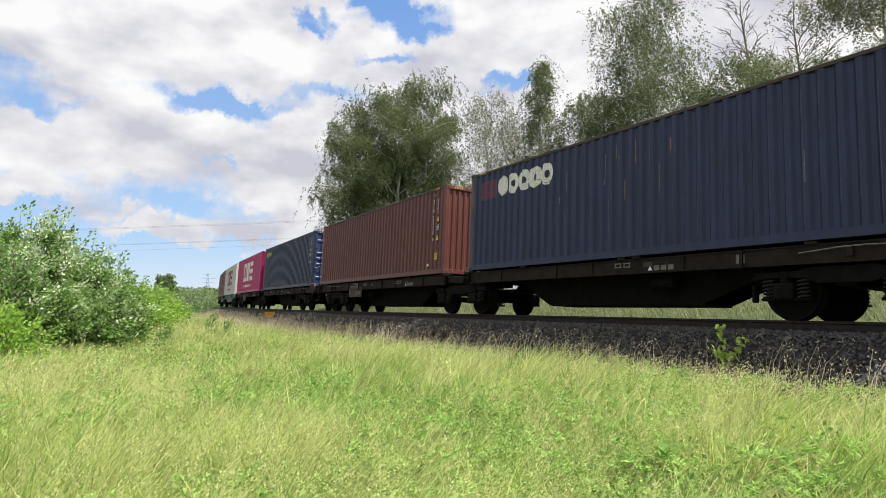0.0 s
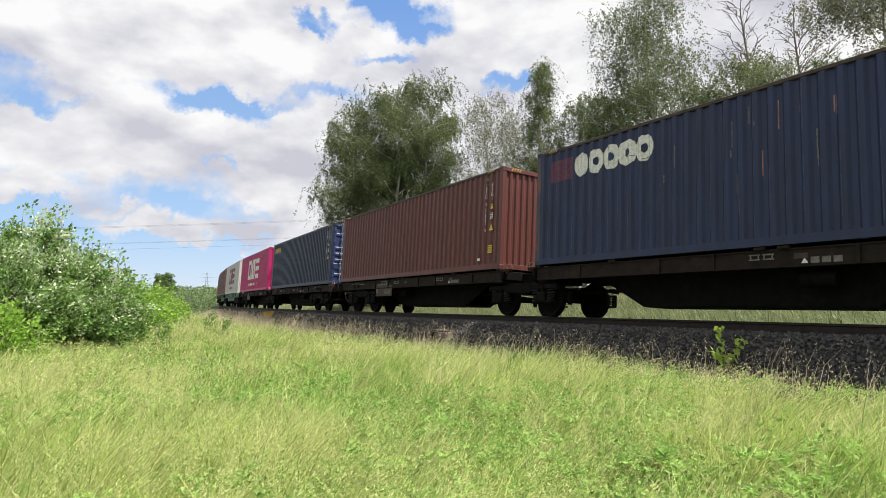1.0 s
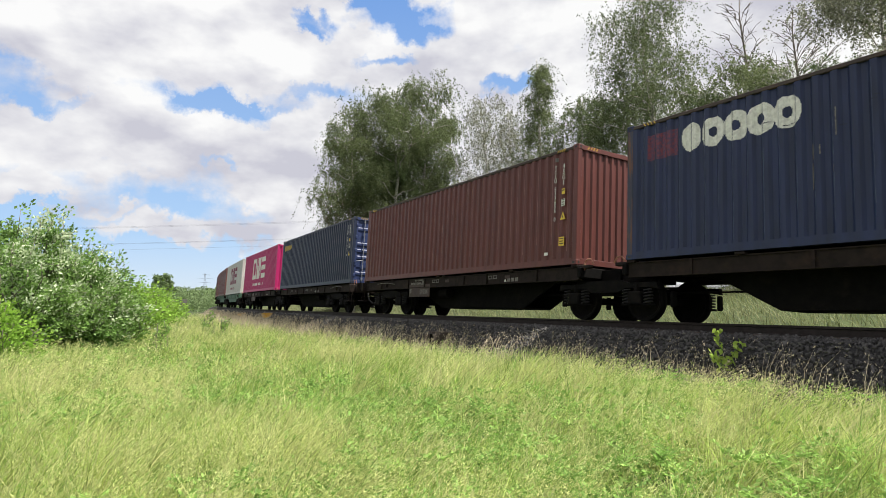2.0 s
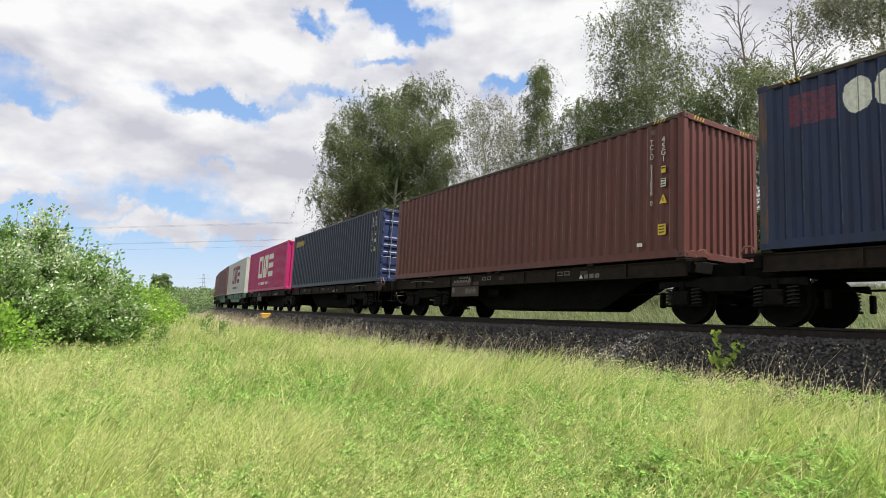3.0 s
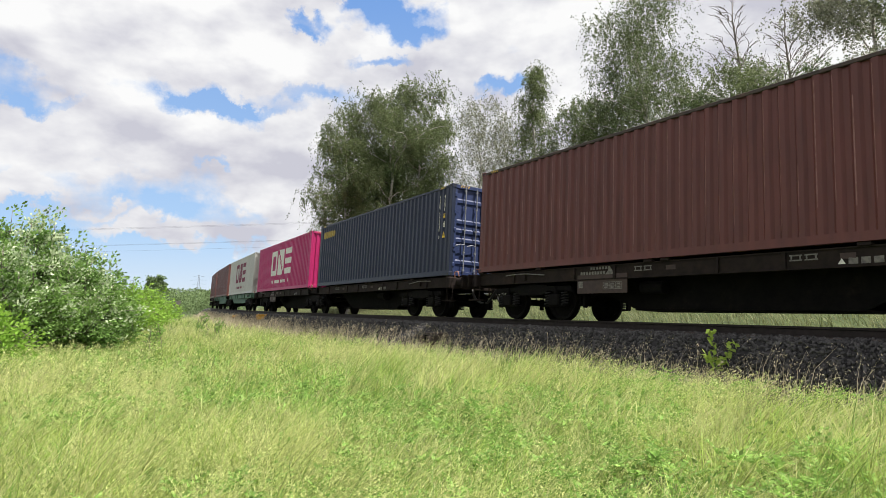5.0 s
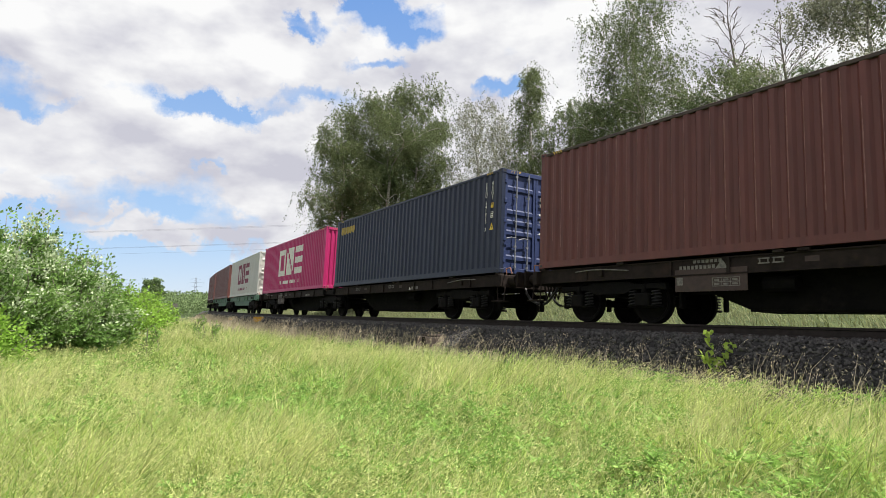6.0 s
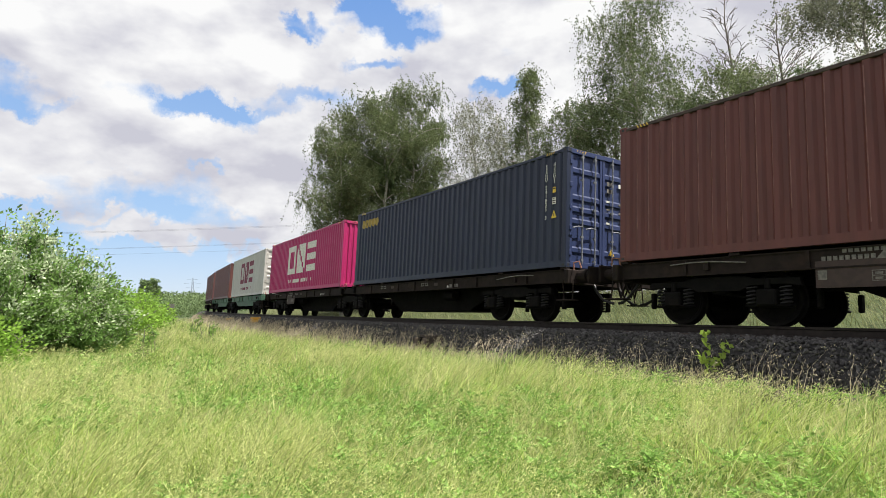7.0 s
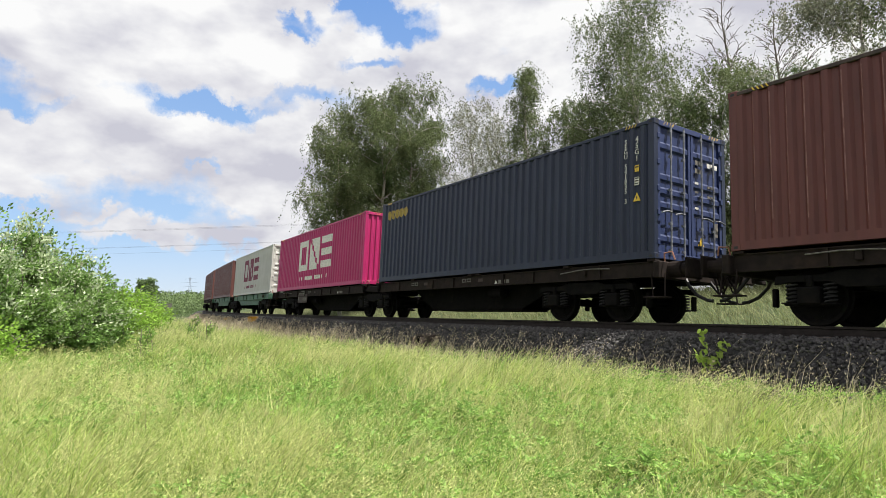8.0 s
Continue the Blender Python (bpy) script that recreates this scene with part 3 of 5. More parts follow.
    if stripes:
        for k in range(4):
            s = part("hazard_stripe", prism(bmesh.new(), [(-5.62 + k * .08, 2.805), (-5.596 + k * .08, 2.805), (-5.636 + k * .08, 2.866), (-5.66 + k * .08, 2.866)], 1.219, 1.222),
                     M_YELLOW, c)
            part("hazard_stripe", prism(bmesh.new(), [(5.62 - k * .08, 2.805), (5.596 - k * .08, 2.805), (5.636 - k * .08, 2.866), (5.66 - k * .08, 2.866)], 1.219, 1.222),
                 M_YELLOW, c)
            for sy in (1, -1):
                bm = prism(bmesh.new(), [(-.02, 2.805), (.02, 2.805), (-.02, 2.878), (-.06, 2.878)], 6.086, 6.090)
                bm.transform(Matrix.Translation((0, sy * (.9 - k * .09), 0)) @ Matrix.Rotation(radians(90), 4, "Z"))
                part("hazard_stripe", bm, M_YELLOW, c)
    return c


def ellipse(u, z, cu, cz, a, b, p=2.4):
    return abs((u - cu) / a) ** p + abs((z - cz) / b) ** p < 1


def ring(cu, cz, a, b, ia, ib):
    return lambda u, z: ellipse(u, z, cu, cz, a, b) and not ellipse(u, z, cu, cz, ia, ib)


def oval_logo(c, u0, u1, z, h, mat, label):
    """Five round shapes in a row, the look of a lettered mark without its letters."""
    n, w = 5, (u0 - u1) / 5
    for i in range(n):
        cu = u0 - (i + .5) * w
        a, b = w * .52, h / 2
        shape = ring(cu, z, a, b, a * .30, b * .34) if i else (lambda u, zz, cu=cu, a=a, b=b: ellipse(u, zz, cu, z, a * .8, b))
        painted("logo_shape", shape, cu - a, cu + a, z - b, z + b, mat, c, label, 0.018)


def block_logo(c, mat, label):
    """A hollow block, a slanted block and three bars, with a row of small bars below."""
    painted("logo_shape", lambda u, z: not (1.35 < u < 1.95 and 1.22 < z < 2.12), 0.92, 2.38, 0.92, 2.42, mat, c, label, .03)
    painted("logo_shape", lambda u, z: abs(z - 1.67 - u * 1.15) > .13, -.72, .72, 0.92, 2.42, mat, c, label, .03)
    for z in (1.1, 1.67, 2.24):
        painted("logo_shape", lambda u, zz: True, -2.3, -.95, z - .17, z + .17, mat, c, label, .03)
    for i in range(14):
        if i % 5 != 2:
            painted("small_bar", lambda u, zz: True, 1.95 - i * .3, 2.17 - i * .3, .44, .62, mat, c, "", .03)


def side_marks(c, code_u, num_u, top, code, number, low):
    column(c, code, code_u, top, .135, .17, M_WHITE, "size_code")
    column(c, number, num_u, top - .0, .107, .145, M_WHITE)
    z = top - .62
    part("sticker", slab(code_u, z, .11, .14), M_YELLOW, c, "small yellow sticker")
    part("ink_bar", slab(code_u, z + .03, .09, .03, OUTER + .008), M_BLACK, c)
    part("sticker", slab(code_u, z - .27, .12, .17), M_WHITE, c, "small white sticker with grey bars")
    for k in range(3):
        part("ink_bar", slab(code_u, z - .21 - k * .055, .09, .022, OUTER + .008), M_UNDER, c)
    part("warning_triangle", triangle_plate(code_u, z - .60, .19, .19), M_YELLOW, c, "yellow warning triangle")
    part("ink_bar", slab(code_u, z - .62, .02, .07, OUTER + .009), M_BLACK, c)
    if low:
        part("sticker", slab(code_u + .03, .585, .19, .22), M_YELLOW, c, "yellow notice sticker")
        for k in range(3):
            part("ink_bar", slab(code_u + .03, .65 - k * .06, .13, .022, OUTER + .008), M_BLACK, c)
        part("sticker", slab(-5.02, .315, .14, .075), M_WHITE, c, "small white sticker")


def wheelset():
    bm = bmesh.new()
    prof = [(.09, -.05), (.13, -.05), (.15, -.02), (.36, -.015), (.40, -.055), (.457, -.068), (.46, .03), (.462, .04), (.49, .052), (.49, .066), (.40, .07), (.36, .02), (.15, .02), (.09, .05)]
    seg = 28
    for sy in (1, -1):
        rings = [[bm.verts.new((r * math.cos(k * math.tau / seg), sy * (.75 - y), r * math.sin(k * math.tau / seg))) for k in range(seg)] for r, y in prof]
        for a, b in zip(rings, rings[1:] + rings[:1]):
            for k in range(seg):
                bm.faces.new((a[k], a[(k + 1) % seg], b[(k + 1) % seg], b[k]))
    add_tube(bm, [(0, -1.02, 0), (0, 1.02, 0)], .085, 12)
    for sy in (1, -1):      # balance marks chalked on the disc
        bmesh.ops.create_cube(bm, size=1, matrix=Matrix.LocRotScale((.25, sy * .79, 0), None, (.12, .012, .05)))
    bmesh.ops.recalc_face_normals(bm, faces=bm.faces)
    return bm


WHEELSET_MESH = []


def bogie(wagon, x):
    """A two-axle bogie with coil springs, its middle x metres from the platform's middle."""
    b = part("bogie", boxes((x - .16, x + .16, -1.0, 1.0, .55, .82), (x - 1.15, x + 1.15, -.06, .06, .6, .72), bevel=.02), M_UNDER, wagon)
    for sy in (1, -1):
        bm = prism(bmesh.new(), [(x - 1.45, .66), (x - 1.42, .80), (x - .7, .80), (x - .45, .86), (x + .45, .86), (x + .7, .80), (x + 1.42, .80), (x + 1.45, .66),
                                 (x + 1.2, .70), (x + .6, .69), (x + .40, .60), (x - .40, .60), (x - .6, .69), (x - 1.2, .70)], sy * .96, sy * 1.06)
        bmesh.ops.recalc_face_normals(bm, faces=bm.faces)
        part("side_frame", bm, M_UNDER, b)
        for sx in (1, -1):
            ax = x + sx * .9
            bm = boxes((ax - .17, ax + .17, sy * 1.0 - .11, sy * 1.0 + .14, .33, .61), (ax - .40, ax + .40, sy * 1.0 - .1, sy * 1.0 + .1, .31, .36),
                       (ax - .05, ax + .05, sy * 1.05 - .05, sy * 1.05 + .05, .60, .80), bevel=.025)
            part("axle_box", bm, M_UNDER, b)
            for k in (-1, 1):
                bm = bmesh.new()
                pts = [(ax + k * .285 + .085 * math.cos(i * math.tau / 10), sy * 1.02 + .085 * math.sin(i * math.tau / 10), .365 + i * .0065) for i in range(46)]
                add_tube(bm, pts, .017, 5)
                part("spring", bm, M_SPRING, b, "shade-darkened steel coil spring")
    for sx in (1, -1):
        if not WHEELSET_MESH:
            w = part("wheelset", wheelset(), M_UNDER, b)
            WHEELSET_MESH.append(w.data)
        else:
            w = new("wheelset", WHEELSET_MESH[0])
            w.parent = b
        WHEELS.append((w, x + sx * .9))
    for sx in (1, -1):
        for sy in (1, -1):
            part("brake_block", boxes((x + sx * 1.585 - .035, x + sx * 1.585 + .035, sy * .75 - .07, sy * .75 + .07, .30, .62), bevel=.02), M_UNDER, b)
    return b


def wagon(label, end, joint, paint=M_WAGON, low=True):
    """One half of a two-platform wagon under one container. end: +1 when the buffered end is the far one.
    joint: whether it carries the bogie that both halves share."""
    w = tagged(new("container_wagon"), label, "rail wagon", "wagons of the train")
    deck = 1.25
    e = end
    for sy in (1, -1):
        bm = prism(bmesh.new(), [(sy * 1.12, .925), (sy * 1.15, .925), (sy * 1.15, .90), (sy * 1.02, .90), (sy * 1.02, .925), (sy * 1.08, .925), (sy * 1.08, 1.19), (sy * 1.01, 1.19),
                                 (sy * 1.01, 1.215), (sy * 1.15, 1.215), (sy * 1.15, 1.19), (sy * 1.12, 1.19)], -6.1, 6.1)
        bm.transform(Matrix.Rotation(radians(-90), 4, "Z"))
        bmesh.ops.recalc_face_normals(bm, faces=bm.faces)
        part("side_sill", bm, paint, w)
        for u in (-5.99, -3.6, -.1, .3, 3.6, 5.99):
            part("container_rest", boxes((u - .1, u + .1, sy * 1.14 - .09, sy * 1.14 + .06, 1.205, 1.262), bevel=.01), paint, w)
        for u in (-4.6, -2.4, -1.2, 1.2, 2.4, 4.6):
            part("bracket", prism(bmesh.new(), [(u - .03, .91), (u + .03, .91), (u + .03, 1.2), (u - .03, 1.2)], sy * 1.12, sy * 1.165), paint, w)
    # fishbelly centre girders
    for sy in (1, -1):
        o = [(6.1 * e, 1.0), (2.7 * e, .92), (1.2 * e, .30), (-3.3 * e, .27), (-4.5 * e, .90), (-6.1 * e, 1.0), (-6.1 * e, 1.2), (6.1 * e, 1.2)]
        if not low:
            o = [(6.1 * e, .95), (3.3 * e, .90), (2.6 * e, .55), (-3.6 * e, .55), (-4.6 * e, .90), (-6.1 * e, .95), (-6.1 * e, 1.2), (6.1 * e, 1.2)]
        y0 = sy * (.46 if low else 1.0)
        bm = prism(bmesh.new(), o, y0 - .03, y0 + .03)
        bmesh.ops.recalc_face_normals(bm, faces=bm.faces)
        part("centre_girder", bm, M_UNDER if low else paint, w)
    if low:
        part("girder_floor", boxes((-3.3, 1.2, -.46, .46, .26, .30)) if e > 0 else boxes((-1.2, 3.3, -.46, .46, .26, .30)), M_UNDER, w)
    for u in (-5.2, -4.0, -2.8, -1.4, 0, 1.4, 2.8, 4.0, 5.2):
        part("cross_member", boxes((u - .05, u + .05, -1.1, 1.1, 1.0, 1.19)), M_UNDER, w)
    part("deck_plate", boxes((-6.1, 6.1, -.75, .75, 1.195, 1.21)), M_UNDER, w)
    # buffered end
    x = 6.1 * e
    part("headstock", boxes((min(x, x + .14 * e), max(x, x + .14 * e), -1.28, 1.28, .86, 1.2), bevel=.02), paint, w)
    for sy in (1, -1):
        bm = bmesh.new()
        add_tube(bm, [(x + .14 * e, sy * .875, 1.05), (x + .42 * e, sy * .875, 1.05)], .165, 16)
        add_tube(bm, [(x + .42 * e, sy * .875, 1.05), (x + .62 * e, sy * .875, 1.05)], .125, 16)
        bu = part("buffer", bm, M_WAGON, w)
        part("buffer_head", boxes((min(x + .60 * e, x + .65 * e), max(x + .60 * e, x + .65 * e), sy * .875 - .26, sy * .875 + .26, 1.05 - .2, 1.05 + .2), bevel=.03), M_WAGON, bu)
        bm = bmesh.new()
        add_tube(bm, [(x + .2 * e, sy * 1.16, .95), (x + .22 * e, sy * 1.2, .5), (x - .05 * e, sy * 1.2, .48), (x - .1 * e, sy * 1.2, .95)], .016, 6)
        part("step_iron", bm, M_WAGON, w)
        bm = boxes((min(x - .2 * e, x + .3 * e), max(x - .2 * e, x + .3 * e), sy * 1.2 - .12, sy * 1.2 + .12, .47, .50), bevel=.008)
        part("step_plate", bm, M_WAGON, w)
        bm = bmesh.new()
        add_tube(bm, [(x + .1 * e, sy * 1.05, 1.2), (x + .12 * e, sy * 1.08, 1.36), (x + .30 * e, sy * 1.08, 1.38), (x + .34 * e, sy * 1.05, 1.22)], .016, 6)
        part("grab_handle", bm, M_RUSTY, w, "rusty salmon-coloured grab handle")
        bm = bmesh.new()
        add_tube(bm, [(x + .10 * e, sy * .40, .92), (x + .22 * e, sy * .44, .74), (x + .40 * e, sy * .44, .56), (x + .58 * e, sy * .40, .47), (x + .70 * e, sy * .38, .45)], .034, 8)
        part("brake_hose", bm, M_HOSE, w)
    bm = bmesh.new()
    add_tube(bm, [(x + .1 * e, 0, 1.03), (x + .55 * e, 0, 1.02), (x + .75 * e, 0, .98)], .06, 8)
    add_tube(bm, [(x + .5 * e, .06, 1.0), (x + .62 * e, .06, .6), (x + .8 * e, .06, .95)], .025, 6)
    add_tube(bm, [(x + .5 * e, -.06, 1.0), (x + .62 * e, -.06, .6), (x + .8 * e, -.06, .95)], .025, 6)
    part("screw_coupling", bm, M_WAGON, w)
    # the white release lever and a box of brake gear
    for sy in (1, -1):
        bm = bmesh.new()
        add_tube(bm, [(x - 1.2 * e, sy * 1.17, 1.12), (x - 1.7 * e, sy * 1.2, 1.14), (x - 2.1 * e, sy * 1.2, 1.13), (x - 2.7 * e, sy * 1.17, 1.08)], .013, 6)
        part("brake_lever", bm, M_DULL, w, "pale worn brake lever")
        part("lever_bracket", boxes((x - 1.95 * e - .05, x - 1.95 * e + .05, sy * 1.14 - .02, sy * 1.14 + .05, .98, 1.14), bevel=.008), M_WAGON, w)
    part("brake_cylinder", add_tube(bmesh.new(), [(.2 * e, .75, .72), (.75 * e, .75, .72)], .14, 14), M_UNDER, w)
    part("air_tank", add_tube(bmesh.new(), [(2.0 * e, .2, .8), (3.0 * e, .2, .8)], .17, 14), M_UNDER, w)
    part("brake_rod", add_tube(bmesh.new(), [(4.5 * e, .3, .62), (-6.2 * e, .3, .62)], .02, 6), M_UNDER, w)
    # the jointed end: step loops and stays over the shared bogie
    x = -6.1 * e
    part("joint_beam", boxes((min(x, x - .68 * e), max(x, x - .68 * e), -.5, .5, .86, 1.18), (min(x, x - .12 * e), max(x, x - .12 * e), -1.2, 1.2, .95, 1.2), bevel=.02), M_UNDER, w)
    for sy in (1, -1):
        bm = bmesh.new()
        add_tube(bm, [(x - .14 * e, sy * 1.08, 1.12), (x - .15 * e, sy * 1.08, 1.30), (x - .22 * e, sy * 1.08, 1.37), (x - .34 * e, sy * 1.08, 1.37), (x - .42 * e, sy * 1.08, 1.24)], .02, 7)
        part("grab_handle", bm, M_RUSTY, w, "rusty salmon-coloured grab handle")
        part("joint_stay", boxes((min(x, x - .35 * e), max(x, x - .35 * e), sy * 1.08 - .07, sy * 1.08 + .07, 1.16, 1.24), bevel=.015), M_WAGON, w)
    bogie(w, 4.0 * e)
    if joint:
        bogie(w, -6.83 * e)
    return w


def wagon_marks(w, plate_u, owner_u, syms):
    y = 1.135
    if plate_u is not None:
        p = part("data_plate", boxes((plate_u - .72, plate_u + .72, 1.122, y, .60, 1.02)), M_PLATE, w, "brown data plate with pale table")
        for z in (.84, .765, .69):
            part("table_line", slab(plate_u - .32, z, .52, .012, y + .001), M_DULL, p)
        for k in range(4):
            part("table_line", slab(plate_u - .06 - k * .173, .765, .012, .16, y + .001), M_DULL, p)
        for k in range(3):
            for z in (.80, .725):
                part("ink_bar", slab(plate_u - .145 - k * .173, z, .1, .035, y + .001), M_DULL, p)
        part("small_plate", slab(plate_u + .62, .80, .13, .15, y + .001), M_DULL, p)
        part("warning_triangle", triangle_plate(plate_u - .25, 1.09, .26, .16, y), M_DULL, w, "faded warning triangle")
        for k in range(9):
            part("marking_bar", slab(plate_u + .60 - k * .085, 1.055, .06, .07, 1.128), M_DULL, w)
        for k in range(7):
            part("marking_bar", slab(plate_u + .30 - k * .085, 1.16, .06, .06, 1.128), M_DULL, w)
    part("marking_triangle", triangle_plate(owner_u + .34, 1.0, .11, .09, 1.122), M_WHITE, w)
    for k in range(3):
        part("marking_bar", slab(owner_u + .18 - k * .17, 1.0, .13, .10, 1.122), M_DULL, w, "pale owner's mark")
    part("marking_bar", slab(owner_u - .55, .99, .16, .08, 1.122), M_WAGON, w)
    for u in syms:
        for d in (0, .24):
            for k in (-.04, .04):
                part("marking_bar", slab(u - d, 1.09 + k, .2, .022, 1.168), M_DULL, w)
            part("marking_bar", slab(u - d - .07, 1.09, .025, .08, 1.168), M_DULL, w)
            part("marking_bar", slab(u - d + .07, 1.09, .025, .08, 1.168), M_DULL, w)
        part("marking_plate", slab(u - .75, 1.08, .22, .09, 1.122), M_PLATE, w)


def ridge_light(c, mat, label, seed, reach=0.75):
    """Pale lines painted for the light that ridge edges catch, longer on some ridges than on others."""
    rw = random.Random(seed)
    ends = {k: (rw.uniform(.22, .7), rw.uniform(1.2, 2.75) if rw.random() > reach else 2.72) for k in range(-25, 25)}

    def lightened(u, z):
        k, f = math.floor(u / PITCH), (u / PITCH) % 1
        return .27 < f < .3237 and ends[k][0] < z < ends[k][1]

    painted("edge_wear", lightened, -5.9, 5.9, .2, 2.76, mat, c, label, .015)


# The seven containers, near to far, each on its own platform
box_a = container(M_BLUE, "weathered dark blue container with scraped sides and pale round marks", rail=M_GRIME, post=M_BLUE_RUST)
oval_logo(box_a, 4.78, 2.50, 2.32, .56, M_WHITE, "cream painted mark")
painted("logo_patch", lambda u, z: True, 4.86, 5.58, 2.04, 2.60, M_RED, box_a, "faded red square mark", .03)
rs = random.Random(5)
for k in range(22):
    u, z, h = rs.choice((2.1, 1.2, .55, .4, -.2, -.9, -2.4, -3.4)) + rs.uniform(-.25, .25), rs.uniform(.9, 2.3), rs.uniform(.08, .55)
    painted("scrape", lambda a, b: True, u, u + rs.uniform(.012, .03), z, z + h, rs.choice((M_DULL, M_DULL, M_RUSTY)), box_a, "", .02)
for k in range(14):
    u, z = rs.uniform(-4.5, 3), rs.uniform(1.7, 2.3)
    painted("scrape", lambda a, b: True, u, u + rs.uniform(.06, .16), z, z + .022, M_NAVY, box_a, "", .02)

box_b = container(M_BROWN, "red-brown corrugated container with white serial number", stripes=True, rail=M_GRIME)
side_marks(box_b, -5.60, -5.31, 2.43, "45G1", "TCLU 513656 0", True)
painted("faded_patch", lambda u, z: True, -5.36, -5.28, 2.60, 2.70, M_DULL, box_b, "", .02)

ridge_light(box_b, M_EDGE_LIGHT_BROWN, "pale painted lines for light along the ridges", 3)
ridge_light(box_a, M_EDGE_LIGHT_BLUE, "paler blue painted lines for light along the ridges", 4, .5)

box_c = container(M_NAVY, "dark navy container with blue double doors", door=M_DOOR)
oval_logo(box_c, 5.64, 4.16, 2.41, .34, M_OCHRE, "yellow painted mark")
side_marks(box_c, -5.66, -5.37, 2.53, "45G1", "SEGU 541835 3", False)
for i, (y, z, wd, h) in enumerate(((-.25, 2.2, .2, .1), (-.75, 2.2, .36, .1), (-.25, 2.02, .2, .1), (-.2, 1.75, .12, .05), (-.7, 1.72, .25, .05), (-.2, 1.55, .12, .04), (-.7, 1.5, .25, .05),
                                   (-.2, 1.2, .12, .05), (-.85, .8, .16, .3))):
    part("door_marking", boxes((-6.072, -6.068, y - wd / 2, y + wd / 2, z - h / 2, z + h / 2)), M_WHITE if i in (1, 3, 7) else M_DULL, box_c)
bm = prism(bmesh.new(), [(-.1, .4), (.1, .4), (0, .58)], 6.072, 6.078)
bm.transform(Matrix.Translation((0, -.32, 0)) @ Matrix.Rotation(radians(90), 4, "Z"))
part("warning_triangle", bm, M_YELLOW, box_c)

box_d = container(M_PINK, "bright magenta container with large pale block mark")
block_logo(box_d, M_WHITE, "pale painted block mark")
box_e = container(M_GREY, "pale grey container with magenta block mark", door=M_GREY, stripes=False)
block_logo(box_e, M_DULLRED, "magenta painted block mark")
box_f = container(M_MAROON, "dull maroon container on a green wagon", stripes=False)
box_g = container(M_MAROON, "dull maroon container far along the train", stripes=False)

wag_a = wagon("grimy dark wagon half under the blue container", -1, False)
wagon_marks(wag_a, None, -.75, (.4,))
part("white_plate", slab(-2.37, 1.06, .16, .16, 1.125), M_DULL, wag_a, "dirty white plate")
wag_b = wagon("grimy dark wagon half with brown data plate", 1, True)
wagon_marks(wag_b, 1.58, -3.6, (.55, -2.6))
wag_c = wagon("grimy dark wagon half behind blue doors", -1, False)
wagon_marks(wag_c, None, -1.2, (3.6, .6))
wag_d = wagon("grimy dark wagon half under the magenta container", 1, True)
wagon_marks(wag_d, 1.58, -3.6, (.55,))
wag_e = wagon("green painted wagon half with deep side frame", -1, True, M_GREEN_WAGON, False)
wag_f = wagon("green painted wagon half far along the train", 1, False, M_GREEN_WAGON, False)
wag_g = wagon("dark wagon half far along the train", -1, True)

for c, w, off in ((box_a, wag_a, -13.62), (box_b, wag_b, 0.0), (box_c, wag_c, 13.74), (box_d, wag_d, 27.40), (box_e, wag_e, 41.34), (box_f, wag_f, 55.28), (box_g, wag_g, 69.22)):
    MOVERS.append((c, off, 1.26))
    MOVERS.append((w, off, 0.0))
# ---- plants ----
def leaf_mat(name, base, dark, vary, trans=0.35, rough=0.55, patch=None, patch_scale=0.4, grain=0.9):
    return material(name, base, rough, dark=dark, scale=grain, vary=vary, translucent=trans, spec=0.2, second=patch, second_scale=patch_scale, second_at=(0.48, 0.66))


M_GRASS = leaf_mat("grass_foliage", (0.44, 0.54, 0.145), (0.25, 0.37, 0.09), 0.5, 0.5, patch=(0.60, 0.60, 0.28), patch_scale=0.9, grain=1.8)
M_GRASS_DEEP = leaf_mat("deep_grass_foliage", (0.25, 0.41, 0.09), (0.16, 0.30, 0.06), 0.4, 0.45, grain=1.8)
M_GRASS_PALE = leaf_mat("pale_grass_foliage", (0.64, 0.64, 0.32), (0.54, 0.55, 0.24), 0.35, 0.45, grain=1.8)
M_SEED = leaf_mat("seed_foliage", (0.70, 0.72, 0.33), (0.60, 0.64, 0.25), 0.2, 0.5)
M_STRAW = leaf_mat("straw_foliage", (0.62, 0.54, 0.4), (0.5, 0.43, 0.29), 0.3, 0.3)
M_BANK = leaf_mat("bank_foliage", (0.23, 0.255, 0.12), (0.14, 0.165, 0.07), 0.5, 0.4, patch=(0.32, 0.32, 0.19), patch_scale=0.7)
M_HERB = leaf_mat("herb_foliage", (0.30, 0.46, 0.12), (0.19, 0.34, 0.075), 0.45, 0.45, grain=2.5)
M_BIRCH = leaf_mat("birch_foliage", (0.155, 0.19, 0.085), (0.105, 0.135, 0.058), 0.45, 0.45, 0.45)
M_DARKLEAF = leaf_mat("darkleaf_foliage", (0.12, 0.165, 0.07), (0.085, 0.125, 0.05), 0.4, 0.4, 0.5)
M_GREYLEAF = leaf_mat("greyleaf_foliage", (0.26, 0.27, 0.19), (0.19, 0.205, 0.135), 0.4, 0.45, 0.5)
M_BUSH = leaf_mat("bush_foliage", (0.22, 0.35, 0.10), (0.14, 0.25, 0.065), 0.4, 0.45, 0.45)
M_SILVER = leaf_mat("silver_foliage", (0.58, 0.66, 0.45), (0.47, 0.56, 0.34), 0.2, 0.35)
M_FRESH = leaf_mat("fresh_foliage", (0.3, 0.48, 0.08), (0.22, 0.38, 0.06), 0.3, 0.5)
